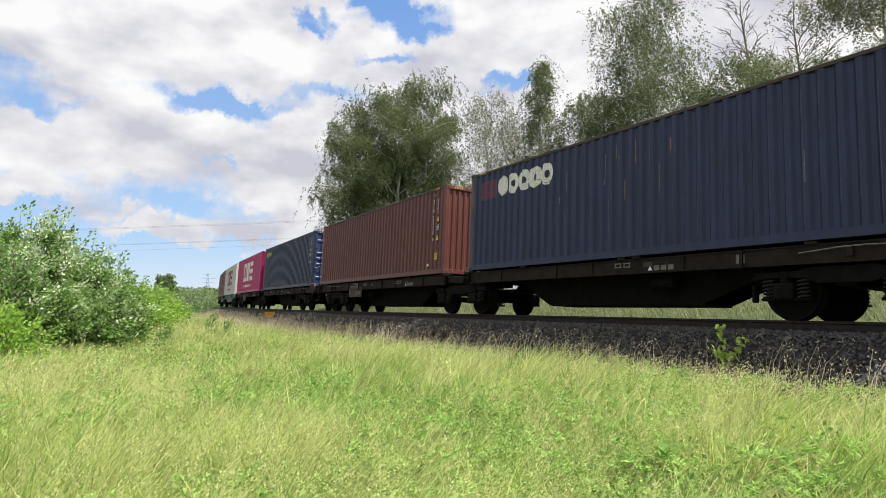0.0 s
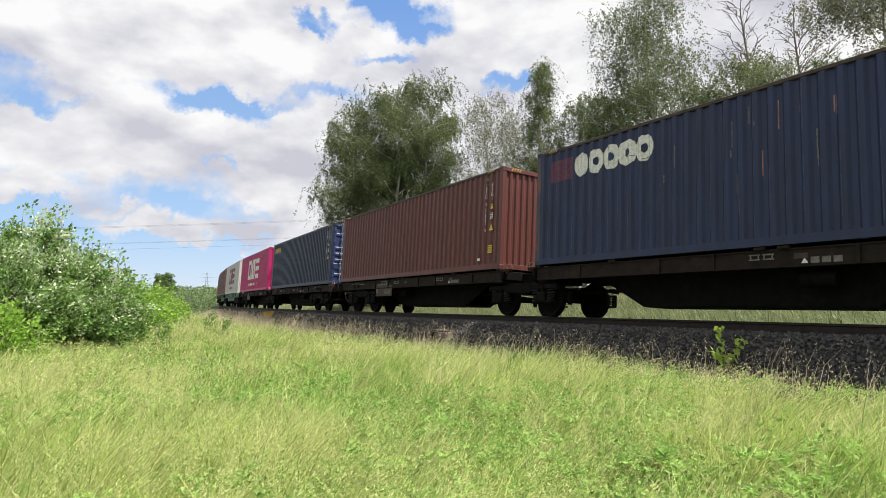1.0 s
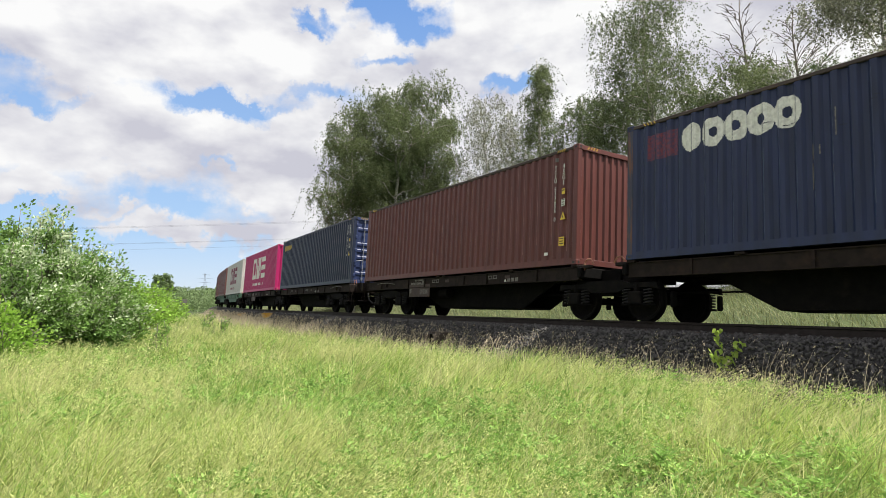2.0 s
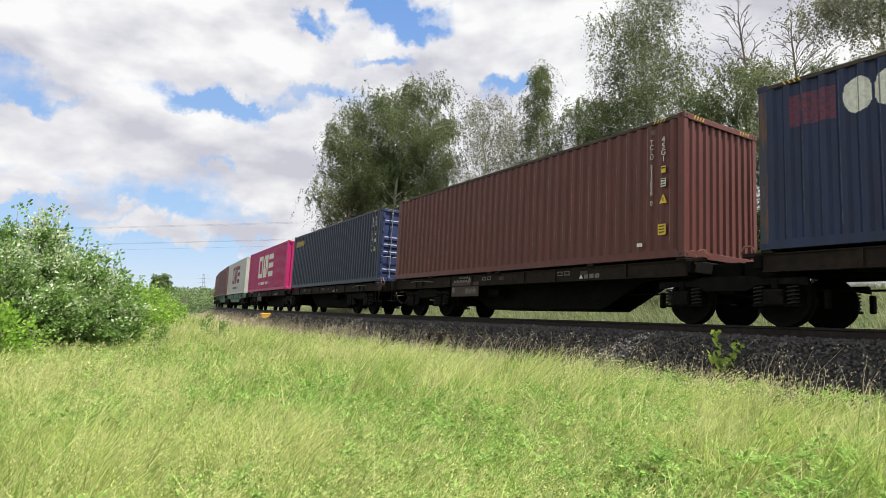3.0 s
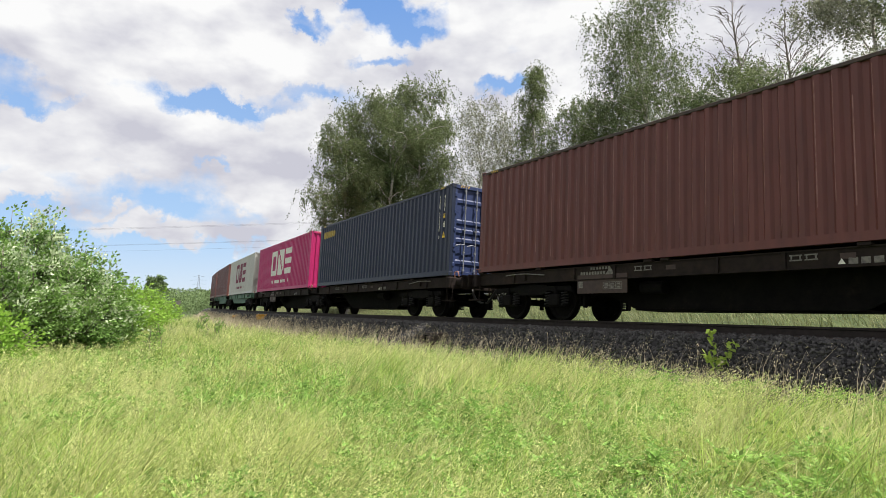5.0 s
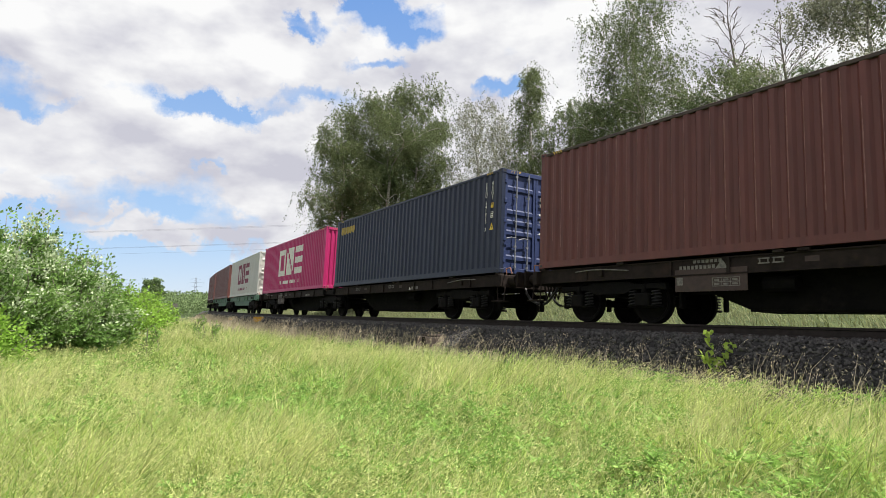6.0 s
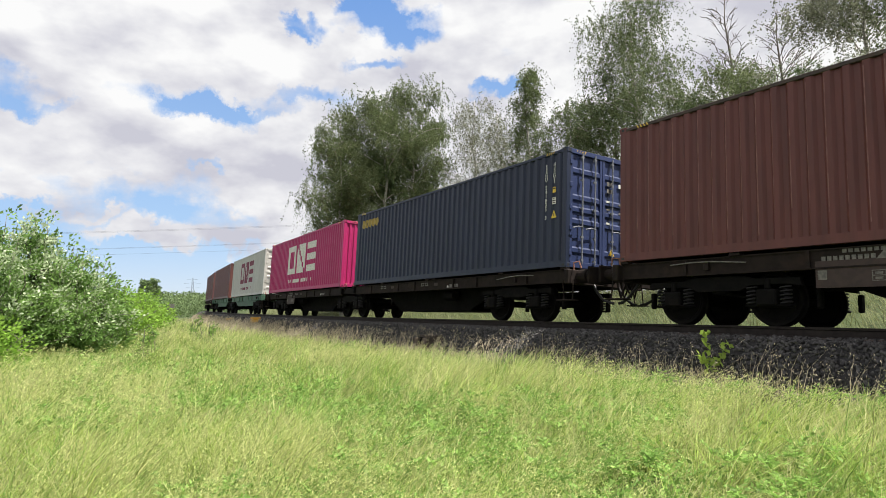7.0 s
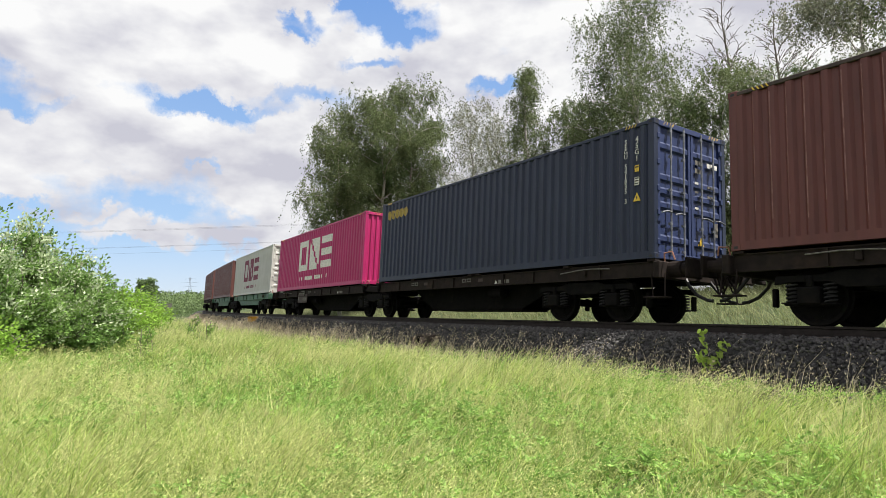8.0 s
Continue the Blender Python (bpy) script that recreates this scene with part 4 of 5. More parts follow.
# Sapling leaves coloured brighter to stand for sunlight that the train blocks.
M_SAPLING = leaf_mat("sun_bright_sapling_leaf", (0.46, 0.60, 0.12), (0.36, 0.5, 0.09), 0.25, 0.5)
M_FAR = leaf_mat("far_foliage", (0.17, 0.235, 0.10), (0.12, 0.18, 0.075), 0.25, 0.25)
M_BARK = material("birch_bark", (0.46, 0.44, 0.40), 0.8, dark=(0.16, 0.15, 0.14), scale=3.5, mix_at=(0.5, 0.62), stretch=(1, 1, 3), bump=0.3)
M_BARK2 = material("grey_bark", (0.17, 0.15, 0.125), 0.85, dark=(0.10, 0.085, 0.07), scale=6, bump=0.4)


def unit(v):
    return v / (np.linalg.norm(v, axis=-1, keepdims=True) + 1e-9)


def leaves(p, size, droop=0.0, wide=0.36):
    """Rhombic leaves, slightly folded, at places p."""
    n = len(p)
    d = unit(rng.normal(size=(n, 3)) + np.array([0, 0, -droop]))
    side = unit(np.cross(d, rng.normal(size=(n, 3))))
    size = np.asarray(size) * rng.uniform(.65, 1.3, n)
    L, W = d * size[:, None], side * (size * wide)[:, None]
    v = np.stack([p, p + L * .5 + W, p + L, p + L * .5 - W], 1).reshape(-1, 3)
    f = np.arange(n * 4).reshape(n, 4)
    return v, f


def leaves_along(p, way, size, wide=0.3, loose=0.5):
    """Leaves at places p that point more or less along way."""
    n = len(p)
    d = unit(way + rng.normal(size=(n, 3)) * loose)
    side = unit(np.cross(d, rng.normal(size=(n, 3))))
    size = np.asarray(size) * rng.uniform(.65, 1.3, n)
    L, W = d * size[:, None], side * (size * wide)[:, None]
    return np.stack([p, p + L * .45 + W, p + L, p + L * .45 - W], 1).reshape(-1, 3), np.arange(n * 4).reshape(n, 4)


def blades(xy, z, h, w, lean, wind=(0.30, -0.05), seg=3, tilt=0.0):
    """Bent, tapering blades of grass that stand at xy."""
    n = len(xy)
    az = rng.uniform(0, math.tau, n)
    side = np.stack([np.cos(az), np.sin(az), np.zeros(n)], 1)
    bend = rng.normal(size=(n, 2)) * lean[:, None] + np.array(wind) * h[:, None] + tilt
    rows = []
    for k in range(seg + 1):
        t = k / seg
        c = np.stack([xy[:, 0] + bend[:, 0] * t * t, xy[:, 1] + bend[:, 1] * t * t, z + h * t * (1 - .12 * t)], 1)
        ww = w * (1 - t) ** .7 if k < seg else w * .12
        rows += [c - side * ww[:, None], c + side * ww[:, None]]
    v = np.stack(rows, 1)
    m = v.shape[1]
    quads = np.array([[2 * k, 2 * k + 1, 2 * k + 3, 2 * k + 2] for k in range(seg)])
    f = (quads[None] + (np.arange(n) * m)[:, None, None]).reshape(-1, 4)
    tip = v[:, -2] * .5 + v[:, -1] * .5
    return v.reshape(-1, 3), f, tip


def joined(chunks):
    vs, fs, b = [], [], 0
    for v, f in chunks:
        vs.append(v)
        fs.append(f + b)
        b += len(v)
    return np.concatenate(vs), np.concatenate(fs)


def wedge(n, r0, r1, a0=-41, a1=41):
    """Places in the meadow before the camera, evenly spread."""
    r = np.sqrt(rng.uniform(r0 * r0, r1 * r1, n))
    a = np.radians(rng.uniform(a0, a1, n))
    xy = np.stack([np.sin(a) * r, np.cos(a) * r], 1)
    s, off = along(xy)
    keep = off > 2.75 + .25 * np.sin(s * 1.7) + .15 * np.sin(s * 4.1)
    return xy[keep], off[keep], r[keep]


def patch(xy, f, ph):
    return np.sin(xy[:, 0] * f + ph) * np.cos(xy[:, 1] * f * .83 + ph * 1.7) + .5 * np.sin(xy[:, 0] * f * 2.3 + ph * .6) * np.sin(xy[:, 1] * f * 1.9 - ph)


grass, grass_kind, seeds, straw = [], [], [], []
for n, r0, r1, h0, w0, seg in ((46000, 2.6, 6.5, .46, .0052, 3), (62000, 6.5, 13, .46, .0072, 3), (60000, 13, 26, .46, .012, 2), (42000, 26, 60, .48, .026, 1)):
    xy, off, r = wedge(n, r0, r1)
    # blades grow in tufts that share their lean
    tuft = rng.integers(0, max(1, len(xy) // 26), len(xy))
    own = rng.uniform(size=len(xy)) < .25
    xy = np.where(own[:, None], xy, xy[tuft] + rng.normal(size=xy.shape) * (.035 + .004 * r[:, None]))
    s_, off = along(xy)
    thin = (patch(xy, 1.9, 5.0) + .4 * patch(xy, 5.3, 2.0) < -.5) & (r < 20) & (rng.uniform(size=len(xy)) < .85)   # trodden, open spots
    ok = (off > 2.7) & ~thin
    xy, off, tuft = xy[ok], off[ok], tuft[ok]
    tl = rng.normal(size=(len(tuft) + 26, 2)) * .15
    th = rng.uniform(.45, 1.45, len(tuft) + 26)
    pz = patch(xy, .55, 1.0)
    h = h0 * rng.uniform(.55, 1.25, len(xy)) * th[tuft] * (1 + .18 * pz) * np.clip(.65 + (off - 2.6) * .3, .6, 1)
    v, f, tip = blades(xy, ground_z(xy) - .02, h, w0 * rng.uniform(.6, 1.5, len(xy)), h * .33, seg=seg, tilt=tl[tuft])
    grass.append((v, f))
    deep = np.where(patch(xy, .9, 1.1) > .1, .40, .16)
    roll = rng.uniform(size=len(tuft) + 26)[tuft]
    grass_kind.append(np.repeat(np.where(roll < deep, 1, np.where(roll > .78, 2, 0)), seg))
# flowering stems with loose panicles
for n, r0, r1, sz, per in ((7000, 2.8, 7, .0085, 22), (13000, 7, 15, .013, 12), (26000, 13, 34, .024, 5), (14000, 34, 65, .05, 3)):
    xy, off, r = wedge(n, r0, r1)
    dens = np.clip((.25 if r1 < 16 else .6) + .75 * patch(xy, .75, 2.4), .04, 1)
    keep = rng.uniform(size=len(xy)) < dens
    xy, off = xy[keep], off[keep]
    h = rng.uniform(.50, .82, len(xy)) * np.clip(.6 + (off - 2.6) * .3, .55, 1)
    v, f, tip = blades(xy, ground_z(xy) - .02, h, np.full(len(xy), sz * .13), h * .16, (.22, -.05), 2)
    dry = off < 4.0
    grass.append((v, f))
    grass_kind.append(np.full(len(f), 2))
    base = np.repeat(tip, per, 0)
    fr = rng.uniform(0, 1, len(base))
    pos = base + np.stack([rng.normal(size=len(base)) * .042 * (.25 + fr), rng.normal(size=len(base)) * .042 * (.25 + fr), -fr * .22], 1)
    v2, f2 = leaves_along(pos, np.array([.7, 0, .6]), sz * 2.2, .14, .6)
    rep = np.repeat(dry & (rng.uniform(size=len(dry)) < .75), per)
    fa, fb = f2[~rep], f2[rep]
    seeds.append((v2, fa))
    if len(fb):
        straw.append((v2, fb))
# dry stalks along the edge of the ballast
n = 4000
s = -22 + 67 * rng.uniform(0, 1, n) ** .8
off = 2.75 + np.abs(rng.normal(size=n)) * .42 - .2
a = HEAD0 + CURV * s + DCURV * s * s / 2
xy = np.stack([np.interp(s, LINE_S, LINE_P[:, 0]) - np.cos(a) * off, np.interp(s, LINE_S, LINE_P[:, 1]) + np.sin(a) * off], 1)
h = rng.uniform(.35, .85, n)
v, f, tip = blades(xy, crown_z(off) - .02, h, np.interp(s, [-22, 45], [.0045, .014]), h * .22, (.28, .05), 2)
straw.append((v, f))
pos = np.repeat(tip, 6, 0)
pos = pos + rng.normal(size=pos.shape) * .02 - np.stack([np.zeros(len(pos)), np.zeros(len(pos)), rng.uniform(0, .14, len(pos))], 1)
straw.append(leaves(pos, np.repeat(np.interp(s, [-22, 45], [.032, .09]), 6), -1.2, .16))
for name, chunks, mats, label in (("meadow_grass", grass, [M_GRASS, M_GRASS_DEEP, M_GRASS_PALE], "tall light green meadow grass"), ("grass_panicles", seeds, [M_SEED], "pale yellow-green flowering grass heads"),
                                 ("dry_stalks", straw, [M_STRAW], "dry straw-coloured stalks beside the ballast")):
    v, f = joined(chunks)
    tagged(new(name, soup(name, v, f, mats, np.concatenate(grass_kind) if len(mats) > 1 else None)), label, "grass", kind="stuff")

# leafy herbs in tufts: some broad-leaved, some with feathered leaves
xy, off, r = wedge(1500, 2.8, 20)
keep = patch(xy, .7, 4.0) > -.1
xy, r = xy[keep], r[keep]
cnt = 26
hh = np.repeat(rng.uniform(.2, .52, len(xy)), cnt) * rng.uniform(.3, 1, len(xy) * cnt)
spreadr = rng.normal(size=(len(xy) * cnt, 2)) * .09
pos = np.column_stack([np.repeat(xy, cnt, 0) + spreadr, np.repeat(ground_z(xy), cnt) + hh])
herbs = [leaves_along(pos, np.column_stack([spreadr * 6 + np.array([.3, 0]), np.full(len(pos), .35)]), np.repeat(np.interp(r, [3, 20], [.05, .085]), cnt), .24, .45)]
xy, off, r = wedge(1500, 2.7, 10)
keep = patch(xy, .9, 1.1) > -.25
xy, r = xy[keep], r[keep]
fronds, pairs = 5, 8
az = rng.uniform(0, math.tau, len(xy) * fronds)
root = np.column_stack([np.repeat(xy, fronds, 0), np.repeat(ground_z(xy) + rng.uniform(.12, .40, len(xy)), fronds)])
out_way = np.column_stack([np.cos(az) + .4, np.sin(az), rng.uniform(.3, 1.2, len(az))]) * rng.uniform(.10, .20, len(az))[:, None]
side_way = unit(np.column_stack([-np.sin(az), np.cos(az), np.zeros(len(az))]))
for k in range(pairs):
    u = (k + 1) / pairs
    stem = root + out_way * u - np.array([0, 0, .07]) * u * u
    for sg in (1, -1):
        herbs.append(leaves_along(stem, side_way * sg + out_way * 3, .052 * (1.15 - u * .7), .2, .12))
v, f = joined(herbs)
tagged(new("meadow_herbs", soup("meadow_herbs", v, f, [M_HERB])), "fresh green leafy herbs among the grass", "herbs", kind="stuff")

# the bank beyond the line
n = 60000
s, off = rng.uniform(-24, 60, n), -3.2 - rng.uniform(0, 1, n) ** .8 * 12
a = HEAD0 + CURV * s + DCURV * s * s / 2
xy = np.stack([np.interp(s, LINE_S, LINE_P[:, 0]) - np.cos(a) * off, np.interp(s, LINE_S, LINE_P[:, 1]) + np.sin(a) * off], 1)
h = rng.uniform(.18, .48, n)
v, f, tip = blades(xy, ground_z(xy) - .02, h, np.full(n, .011), h * .45, (-.5, .1), 2)
tagged(new("bank_grass", soup("bank_grass", v, f, [M_BANK])), "wind-laid dull green grass on the bank", "grass", kind="stuff")


def limb(bm, a, b, r0, r1, sag=0.0, n=6):
    """A bent, tapering limb; returns its points."""
    a, b = Vector(a), Vector(b)
    j = (b - a).length * .07
    pts = []
    for k in range(n + 1):
        t = k / n
        p = a.lerp(b, t) + Vector((0, 0, -sag * math.sin(t * math.pi / 2) ** 3 * (b - a).length + sag * .6 * math.sin(t * math.pi) * (b - a).length))
        if 0 < k < n:
            p += Vector(rng.uniform(-j, j, 3).tolist()) * (.6 if n < 10 else .14)
        pts.append(p)
    add_tube(bm, pts, [r0 + (r1 - r0) * k / n for k in range(n + 1)], 6)
    return pts


def tree(name, x, y, height, spread_r, crown_from, label, bark, leaf, strands, leaf_size, hang, shape="oval", lean=0.0, trunk_r=None, limbs=22, density=1.0):
    """A tree: trunk and limbs in one tapered mesh, a crown of hanging or bushy sprays of leaves."""
    z0 = float(ground_z(np.array([[x, y]]))[0]) - .1
    t = tagged(new(name), label, "tree", "trees beyond the line")
    t.matrix_basis = pose(x, y, z0)
    r0 = trunk_r or height * .013
    bm = bmesh.new()
    spine = limb(bm, (0, 0, 0), (lean * height, rng.uniform(-.03, .03) * height, height * .97), r0, .02, 0, 12)
    sp = np.array([list(p) for p in spine])
    ends = []
    for k in range(limbs):
        u = crown_from + (1 - crown_from) * (k + rng.uniform(.1, .9)) / limbs * .94
        i = u * 12
        p = Vector(sp[int(i)]).lerp(Vector(sp[min(int(i) + 1, 12)]), i % 1)
        if shape == "oval":
            reach = spread_r * math.sqrt(max(.05, 1 - abs((u - crown_from) / (1 - crown_from) * 2 - .85) ** 2.2 * .8))
        elif shape == "tall":
            reach = spread_r * (1.05 - (u - crown_from) / (1 - crown_from) * .8)
        else:
            reach = spread_r * rng.uniform(.5, 1.1)
        az = k * 2.4 + rng.uniform(-.5, .5)
        reach *= rng.uniform(.75, 1.1)
        out_r = reach if strands else reach * .7
        q = p + Vector((math.cos(az) * out_r, math.sin(az) * out_r, reach * (rng.uniform(.35, .85) if strands else rng.uniform(1.0, 1.7))))
        if q.z > height:
            q.z = height * rng.uniform(.90, 1.0)
        pts = limb(bm, p, q, r0 * .34 * (1.15 - u), .012, .12)
        ends.append(pts)
        for m in range(3 if strands else 6):
            b0 = pts[rng.integers(2, 6)]
            az2 = az + rng.uniform(-1.3, 1.3)
            l2 = reach * rng.uniform(.3, .6)
            ends.append(limb(bm, b0, b0 + Vector((math.cos(az2) * l2, math.sin(az2) * l2, l2 * (rng.uniform(-.1, .6) if strands else rng.uniform(.4, 1.2)))), r0 * .10, .006, .1, 4))
    part("trunk", bm, bark, t, smooth=True)
    if strands:
        starts = np.array([list(pts[i]) for pts in ends for i in range(1, len(pts))])
        w = np.array([.35 + i / (len(pts) - 1) for pts in ends for i in range(1, len(pts))])
        pick = rng.choice(len(starts), strands, p=w / w.sum())
        st = starts[pick] + rng.normal(size=(strands, 3)) * spread_r * .12
        per = int(24 * density)
        ln = rng.uniform(.5, 1.3, strands) * hang
        tt = rng.uniform(0, 1, (strands, per))
        drift = rng.normal(size=(strands, 2)) * .35 + np.array([.10, 0])
        pos = np.stack([st[:, None, 0] + drift[:, None, 0] * tt * ln[:, None], st[:, None, 1] + drift[:, None, 1] * tt * ln[:, None],
                        st[:, None, 2] + .25 * ln[:, None] * tt * (1 - tt) * 2 - ln[:, None] * tt ** 1.3 * .9], 2).reshape(-1, 3)
        pos += rng.normal(size=pos.shape) * (.05 + .05 * (hang < .8))
        v, f = leaves(pos, leaf_size, 1.4 if hang > .8 else .2, .74)
        f = f[:, [0, 1, 2]]
        c = new("crown", soup("crown", v, f, [leaf]))
        c.parent = t
    return t


def aim(yaw, d):
    return math.sin(radians(yaw)) * d, math.cos(radians(yaw)) * d


def tops(el, d):
    return .6 + d * math.tan(radians(el))


for yaw, d, el, sr, cf, kindm, strands, hang, shape, label in (
        (-8.4, 43, 17.6, 2.4, .28, M_BIRCH, 800, 1.5, "oval", "drooping birch with dark hanging sprays"),
        (-4.4, 44, 20.2, 4.0, .25, M_BIRCH, 2300, 1.1, "oval", "broad full-crowned birch with pale branches"),
        (-7.0, 47, 14.5, 3.6, .12, M_DARKLEAF, 1600, .8, "oval", "dense dark green broadleaf tree"),
        (-1.2, 46, 19.0, 2.9, .22, M_BIRCH, 1150, 1.2, "oval", "full green birch beside the pale birches"),
        (4.2, 45, 19.8, 3.2, .28, M_GREYLEAF, 420, 1.9, "tall", "sparse grey-leaved weeping birch"),
        (7.2, 47, 18.2, 2.7, .3, M_GREYLEAF, 330, 1.9, "tall", "thin pale birch with few leaves"),
        (10.2, 42, 22.8, 2.3, .22, M_BIRCH, 780, 1.3, "tall", "tall narrow birch with dark foliage"),
        (13.2, 42, 18.6, 3.0, .15, M_BIRCH, 900, .9, "oval", "bushy birch of middle height"),
        (20.3, 38, 27.5, 4.3, .28, M_BIRCH, 1250, 1.9, "tall", "tall weeping birch with long hanging sprays"),
        (18.0, 40, 20.0, 3.2, .15, M_DARKLEAF, 900, .8, "oval", "dense green tree under the tall birch"),
        (27.0, 36, 19.8, 3.6, .15, M_BIRCH, 1050, .8, "oval", "grey-green tree with bright bare branches"),
        (23.5, 36, 17.0, 2.8, .15, M_DARKLEAF, 700, .8, "oval", "dark undergrowth tree behind the line"),
        (31.5, 36, 17.5, 2.6, .15, M_BIRCH, 650, .8, "oval", "middling green tree at the wood's edge"),
        (37.5, 31, 26.5, 3.4, .25, M_GREYLEAF, 950, 1.0, "oval", "tall thin-leaved tree with grey branches"),
        (-3.2, 47, 15.5, 3.6, .12, M_DARKLEAF, 1500, .8, "oval", "dense dark broadleaf tree behind the birches"),
        (34.0, 38, 18.5, 3.0, .12, M_DARKLEAF, 900, .8, "oval", "dark green tree in the wood behind"),
        (38.5, 37, 17.5, 3.0, .12, M_BIRCH, 900, .8, "oval", "grey-green tree in the wood behind"),
        (43.0, 31, 25.0, 3.5, .2, M_BIRCH, 800, 1.0, "oval", "tall green tree beyond the train")):
    x, y = aim(yaw, d)
    tree("birch_tree" if kindm is not M_DARKLEAF else "broadleaf_tree", x, y, tops(el, d) - float(ground_z(np.array([[x, y]]))[0]), sr, cf, label,
         M_BARK if kindm is not M_DARKLEAF else M_BARK2, kindm, int(strands * 2.0), .094, hang, shape, rng.uniform(-.03, .03))
for yaw, d, el in ((27.6, 39, 26.0), (31.0, 38, 23.5)):
    x, y = aim(yaw, d)
    tree("bare_tree", x, y, tops(el, d) - .9, 3.0, .40, "bare dead birch with thin pale branches", M_BARK2, M_GREYLEAF, 0, .1, 1, "tall", 0.02, .20, 30)


def shrub(name, x, y, height, radius, label, mats, count, size, group="shrubs", stems=14, pale=0.38):
    """A many-stemmed shrub with leaves in wind-blown sprays; in the pale sprays the wind turns the undersides out."""
    z0 = float(ground_z(np.array([[x, y]]))[0]) - .05
    t = tagged(new(name), label, "shrub", group)
    t.matrix_basis = pose(x, y, z0)
    bm = bmesh.new()
    tips = []
    for k in range(stems):
        az, rr = k * 2.4 + rng.uniform(-.4, .4), radius * math.sqrt(rng.uniform(.0, 1))
        h = height * (1 - (rr / radius) ** 2 * .62) * rng.uniform(.78, 1.0)
        if k < 4:      # the leaders in the middle
            rr, h = rr * .35, height * (1.0 if k == 0 else rng.uniform(.86, .97))
        pts = limb(bm, (rng.uniform(-.3, .3), rng.uniform(-.3, .3), 0), (math.cos(az) * rr, math.sin(az) * rr, h), height * .011, .008, .05, 6)
        tips += [list(p) for p in pts[1:]]
        for m in range(5):
            b0 = pts[rng.integers(1, 6)]
            e = b0 + Vector((rng.normal() * .32, rng.normal() * .32, rng.uniform(-.15, .3))) * radius * .6
            tips += [list(p) for p in limb(bm, b0, e, .014, .005, .08, 4)[1:]]
    part("trunk", bm, M_BARK2, t, smooth=True)
    tips = np.array(tips)
    tips = np.concatenate([tips, tips + rng.normal(size=tips.shape) * radius * .09])
    per = max(1, count // len(tips))
    way = unit(unit(tips * np.array([1, 1, .3])) * .6 + np.array([.7, 0, .25]) + rng.normal(size=tips.shape) * .4)
    long = min(.42, radius * .22)
    at = np.repeat(tips, per, 0) + np.repeat(way, per, 0) * rng.uniform(-.6, .6, (len(tips) * per, 1)) * long + rng.normal(size=(len(tips) * per, 3)) * long * .17
    ways = np.repeat(way, per, 0)
    turned = np.repeat(rng.uniform(size=len(tips)) < pale * np.clip(tips[:, 2] / height * 1.6 - .1, 0, 1), per)
    ok = at[:, 2] > .05
    v, f = leaves_along(at[ok], ways[ok], size, .3, .45)
    c = new("foliage", soup("foliage", v, f, mats, turned[ok].astype(int) if len(mats) > 1 else None))
    c.parent = t
    return t


SWAY = []
for yaw, d, el, rad, mats, cnt, size, label in (
        (-33.2, 24, 8.0, 1.9, [M_BUSH, M_SILVER], 34000, .11, "tall pointed shrub with wind-turned silvery leaves"),
        (-30.9, 23.5, 4.6, 1.9, [M_BUSH, M_SILVER], 26000, .11, "broad shrub with pale leaf undersides"),
        (-29.0, 23, 2.3, 1.4, [M_BUSH, M_SILVER], 12000, .10, "low rounded shrub with pale leaf undersides"),
        (-35.2, 22, 6.2, 1.7, [M_BUSH, M_SILVER], 20000, .11, "grey-green shrub at the meadow's edge"),
        (-37.8, 23, 5.6, 1.9, [M_BUSH, M_SILVER], 16000, .11, "pale-leaved shrub beside the taller one"),
        (-36.0, 33, 8.1, 2.6, [M_BUSH], 12000, .17, "taller dark green shrub behind the others"),
        (-31.6, 30, 6.0, 2.2, [M_BUSH], 11000, .15, "dark green shrub behind the silvery ones"),
        (-36.2, 18.5, .6, 1.2, [M_FRESH], 7000, .10, "low yellow-green shrub in the grass"),
        (-28.8, 31, 4.7, 1.3, [M_BUSH], 7000, .14, "upright dark green shrub with gaps"),
        (-27.3, 31, 2.7, 1.7, [M_FRESH], 9000, .12, "fresh bright green shrub"),
        (-26.0, 38, 2.1, 2.0, [M_FRESH], 8000, .14, "bright green shrub in a row"),
        (-25.0, 48, 1.4, 2.2, [M_FRESH, M_BUSH], 7000, .16, "light green shrub farther along"),
        (-27.6, 24, -.6, .8, [M_FRESH], 3500, .09, "small fresh sapling in the meadow")):
    x, y = aim(yaw, d)
    sh = shrub("shrub", x, y, tops(el, d) + .95, rad, label, mats, cnt, size, "shrubs by the meadow", 30)
    SWAY.append((sh, x, y, float(sh.location.z)))

# weeds standing up out of the meadow
for yaw, d, el in ((-21, 27, -.3), (-20, 24, -1.0), (-25, 20, -1.2)):
    x, y = aim(yaw, d)
    shrub("tall_weed", x, y, tops(el, d) + 1.0, .45, "leafy green weed standing above the grass", [M_HERB], 900, .07, "weeds in the meadow", 7)

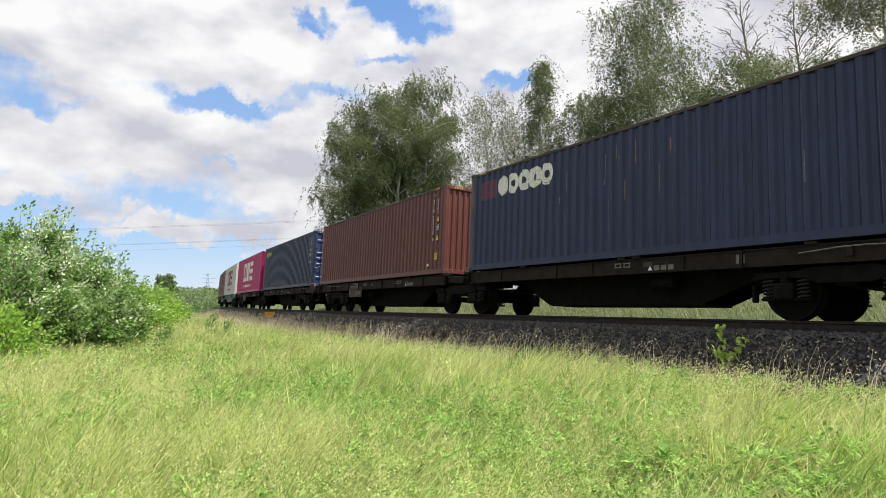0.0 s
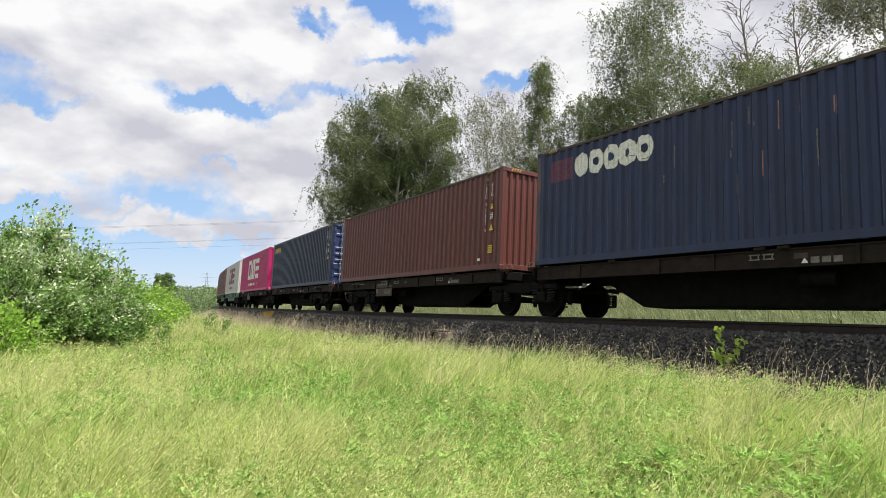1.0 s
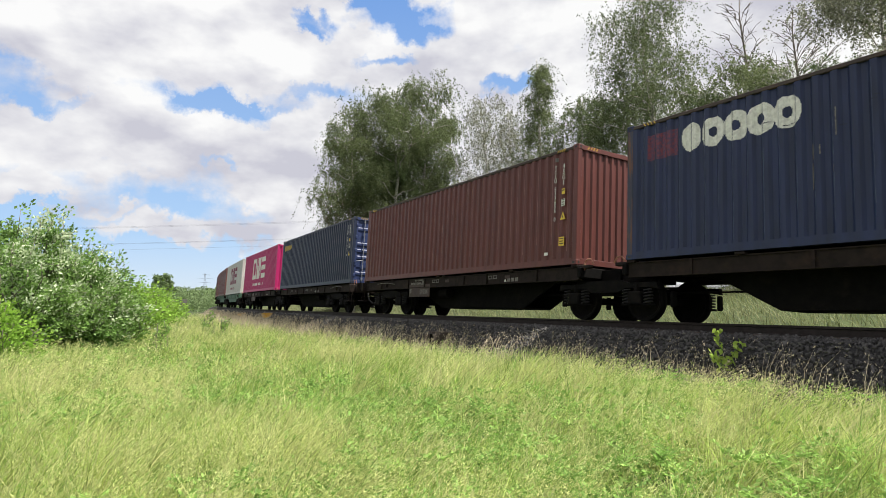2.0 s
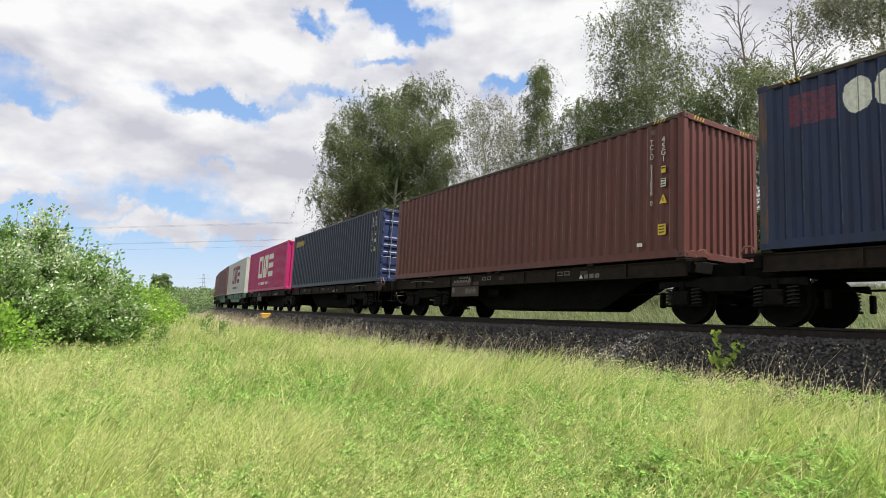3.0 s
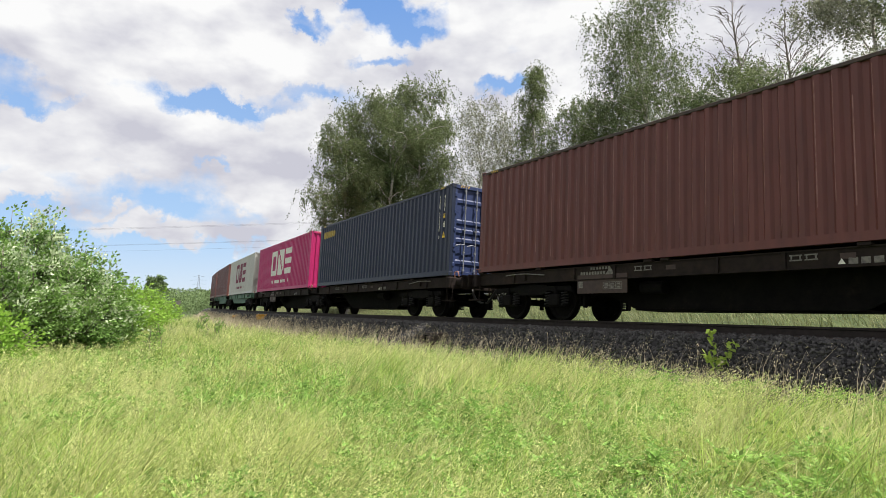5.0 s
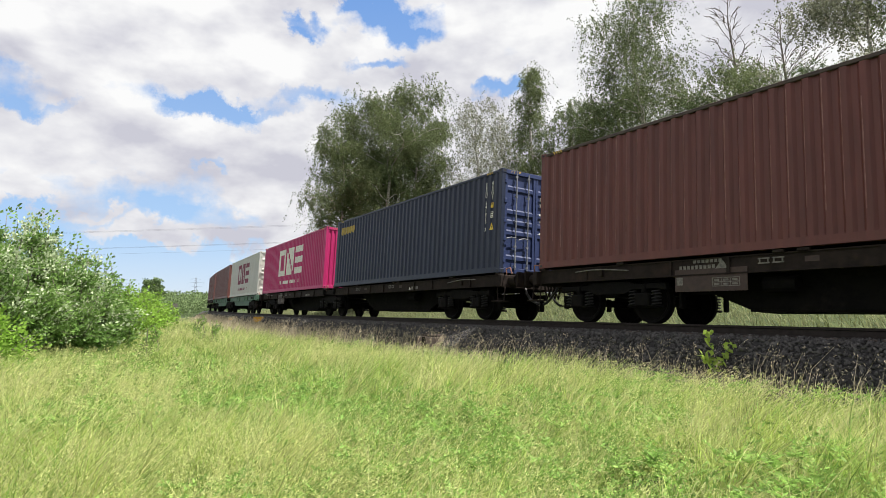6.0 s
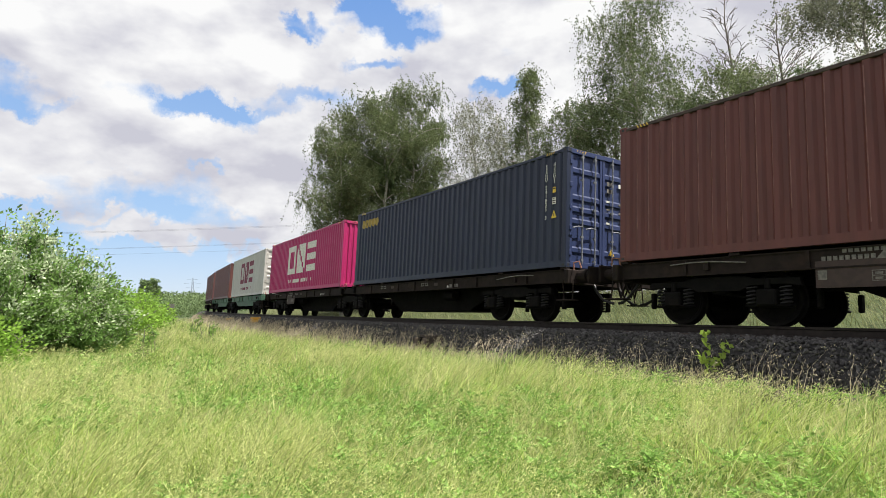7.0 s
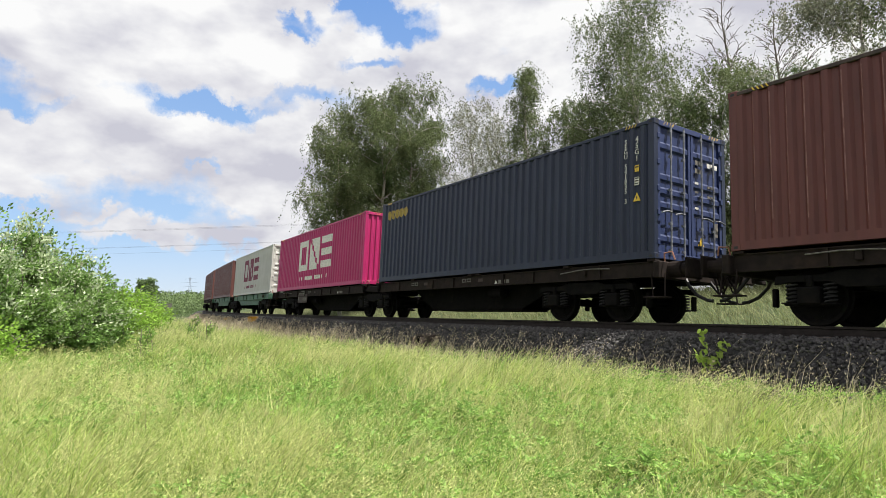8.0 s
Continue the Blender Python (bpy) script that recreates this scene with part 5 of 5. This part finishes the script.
# understorey of the wood behind the line, and the far tree line
for k in range(26):
    s = -14 + k * 2.6
    off = -15.5 - rng.uniform(0, 4)
    p = beside(s, off)
    shrub("undergrowth_bush", p.x, p.y, rng.uniform(4.0, 6.5), rng.uniform(2.2, 3.0), "dark green undergrowth bush at the wood's edge", [M_DARKLEAF if k % 3 else M_BIRCH], 3600, .19,
          "undergrowth at the wood's edge", 9)
vs = []
for k in range(150):
    yaw = rng.uniform(-44, -13)
    d = rng.uniform(110, 260)
    x, y = aim(yaw, d)
    h = d * math.tan(radians(rng.uniform(.6, 1.5))) + 1.2
    n = 600
    dirs = unit(rng.normal(size=(n, 3))) * rng.uniform(.5, 1, (n, 1)) ** .4
    pos = np.array([x, y, h * .5 - 1]) + dirs * np.array([h * .8, h * .8, h * .55])
    vs.append(leaves(pos, h * .09, 0))
v, f = joined(vs)
tagged(new("far_woods", soup("far_woods", v, f, [M_FAR])), "hazy green woods along the horizon", "woods", kind="stuff")
x, y = aim(-25.0, 115)
tree("far_tree", x, y, 6.9, 1.6, .2, "small dark tree far off", M_BARK2, M_FAR, 300, .3, .7)

# the young sapling on the ballast
sap = tagged(new("sapling"), "young bright green sapling growing in the ballast", "sapling")
sap.matrix_basis = Matrix.Translation(beside(*PLANT))
bm = bmesh.new()
tw = [limb(bm, (0, 0, -.05), (-.08, 0, .66), .009, .004, 0, 6), limb(bm, (0, 0, .1), (.30, .05, .48), .007, .003, -.05, 5), limb(bm, (0, 0, .05), (-.22, -.1, .34), .006, .003, 0, 4)]
part("stem", bm, M_HERB, sap)
pos, szs = [], []
for pts in tw:
    for p in pts[1:]:
        for m in range(6):
            pos.append([p.x, p.y, p.z])
pos = np.array(pos) + rng.normal(size=(len(pos), 3)) * .012
for i in range(len(pos)):
    v, f = leaves(pos[i:i + 1], .105, -.1)
    o = new("leaf", soup("leaf", v, f, [M_SAPLING]))
    o.parent = sap

# the meadow goes on beside and behind the camera
more = []
for n, r0, r1, w0 in ((30000, .7, 9, .006), (34000, 9, 34, .016)):
    r = np.sqrt(rng.uniform(r0 * r0, r1 * r1, n))
    a = rng.uniform(-180, 180, n)
    away = (np.abs(a) > 41) | (r < 2.7)
    r, a = r[away], np.radians(a[away])
    xy = np.stack([np.sin(a) * r, np.cos(a) * r], 1)
    s_, off = along(xy)
    xy, r = xy[off > 2.75], r[off > 2.75]
    h = .42 * rng.uniform(.5, 1.3, len(xy)) * np.clip(.45 + r * .2, .5, 1)
    v, f, tip = blades(xy, ground_z(xy) - .02, h, w0 * rng.uniform(.6, 1.5, len(xy)), h * .26, seg=2)
    more.append((v, f))
v, f = joined(more)
tagged(new("meadow_grass", soup("meadow_grass", v, f, [M_GRASS])), "light green meadow grass round the camera's place", "grass", kind="stuff")


def motions():
    """The train rolls towards the camera; its wheels turn with it."""
    for thing, off, lift in MOVERS:
        walk(thing, [(t, line_pose(off - run(t), 4.5, lift)) for t in TIMES])
    for w, x in WHEELS:
        walk(w, [(t, pose(x, 0, 0.46, 0, -math.degrees(run(t) / 0.46), 0)) for t in TIMES])
    # a light wind rocks the shrubs
    for i, (sh, x, y, z) in enumerate(SWAY):
        walk(sh, [(t, pose(x, y, z, 0.5 * math.sin(t * 3.1 + i * 1.7), 0.8 * math.sin(t * 3.9 + i * 2.3), 0)) for t in TIMES])


motions()
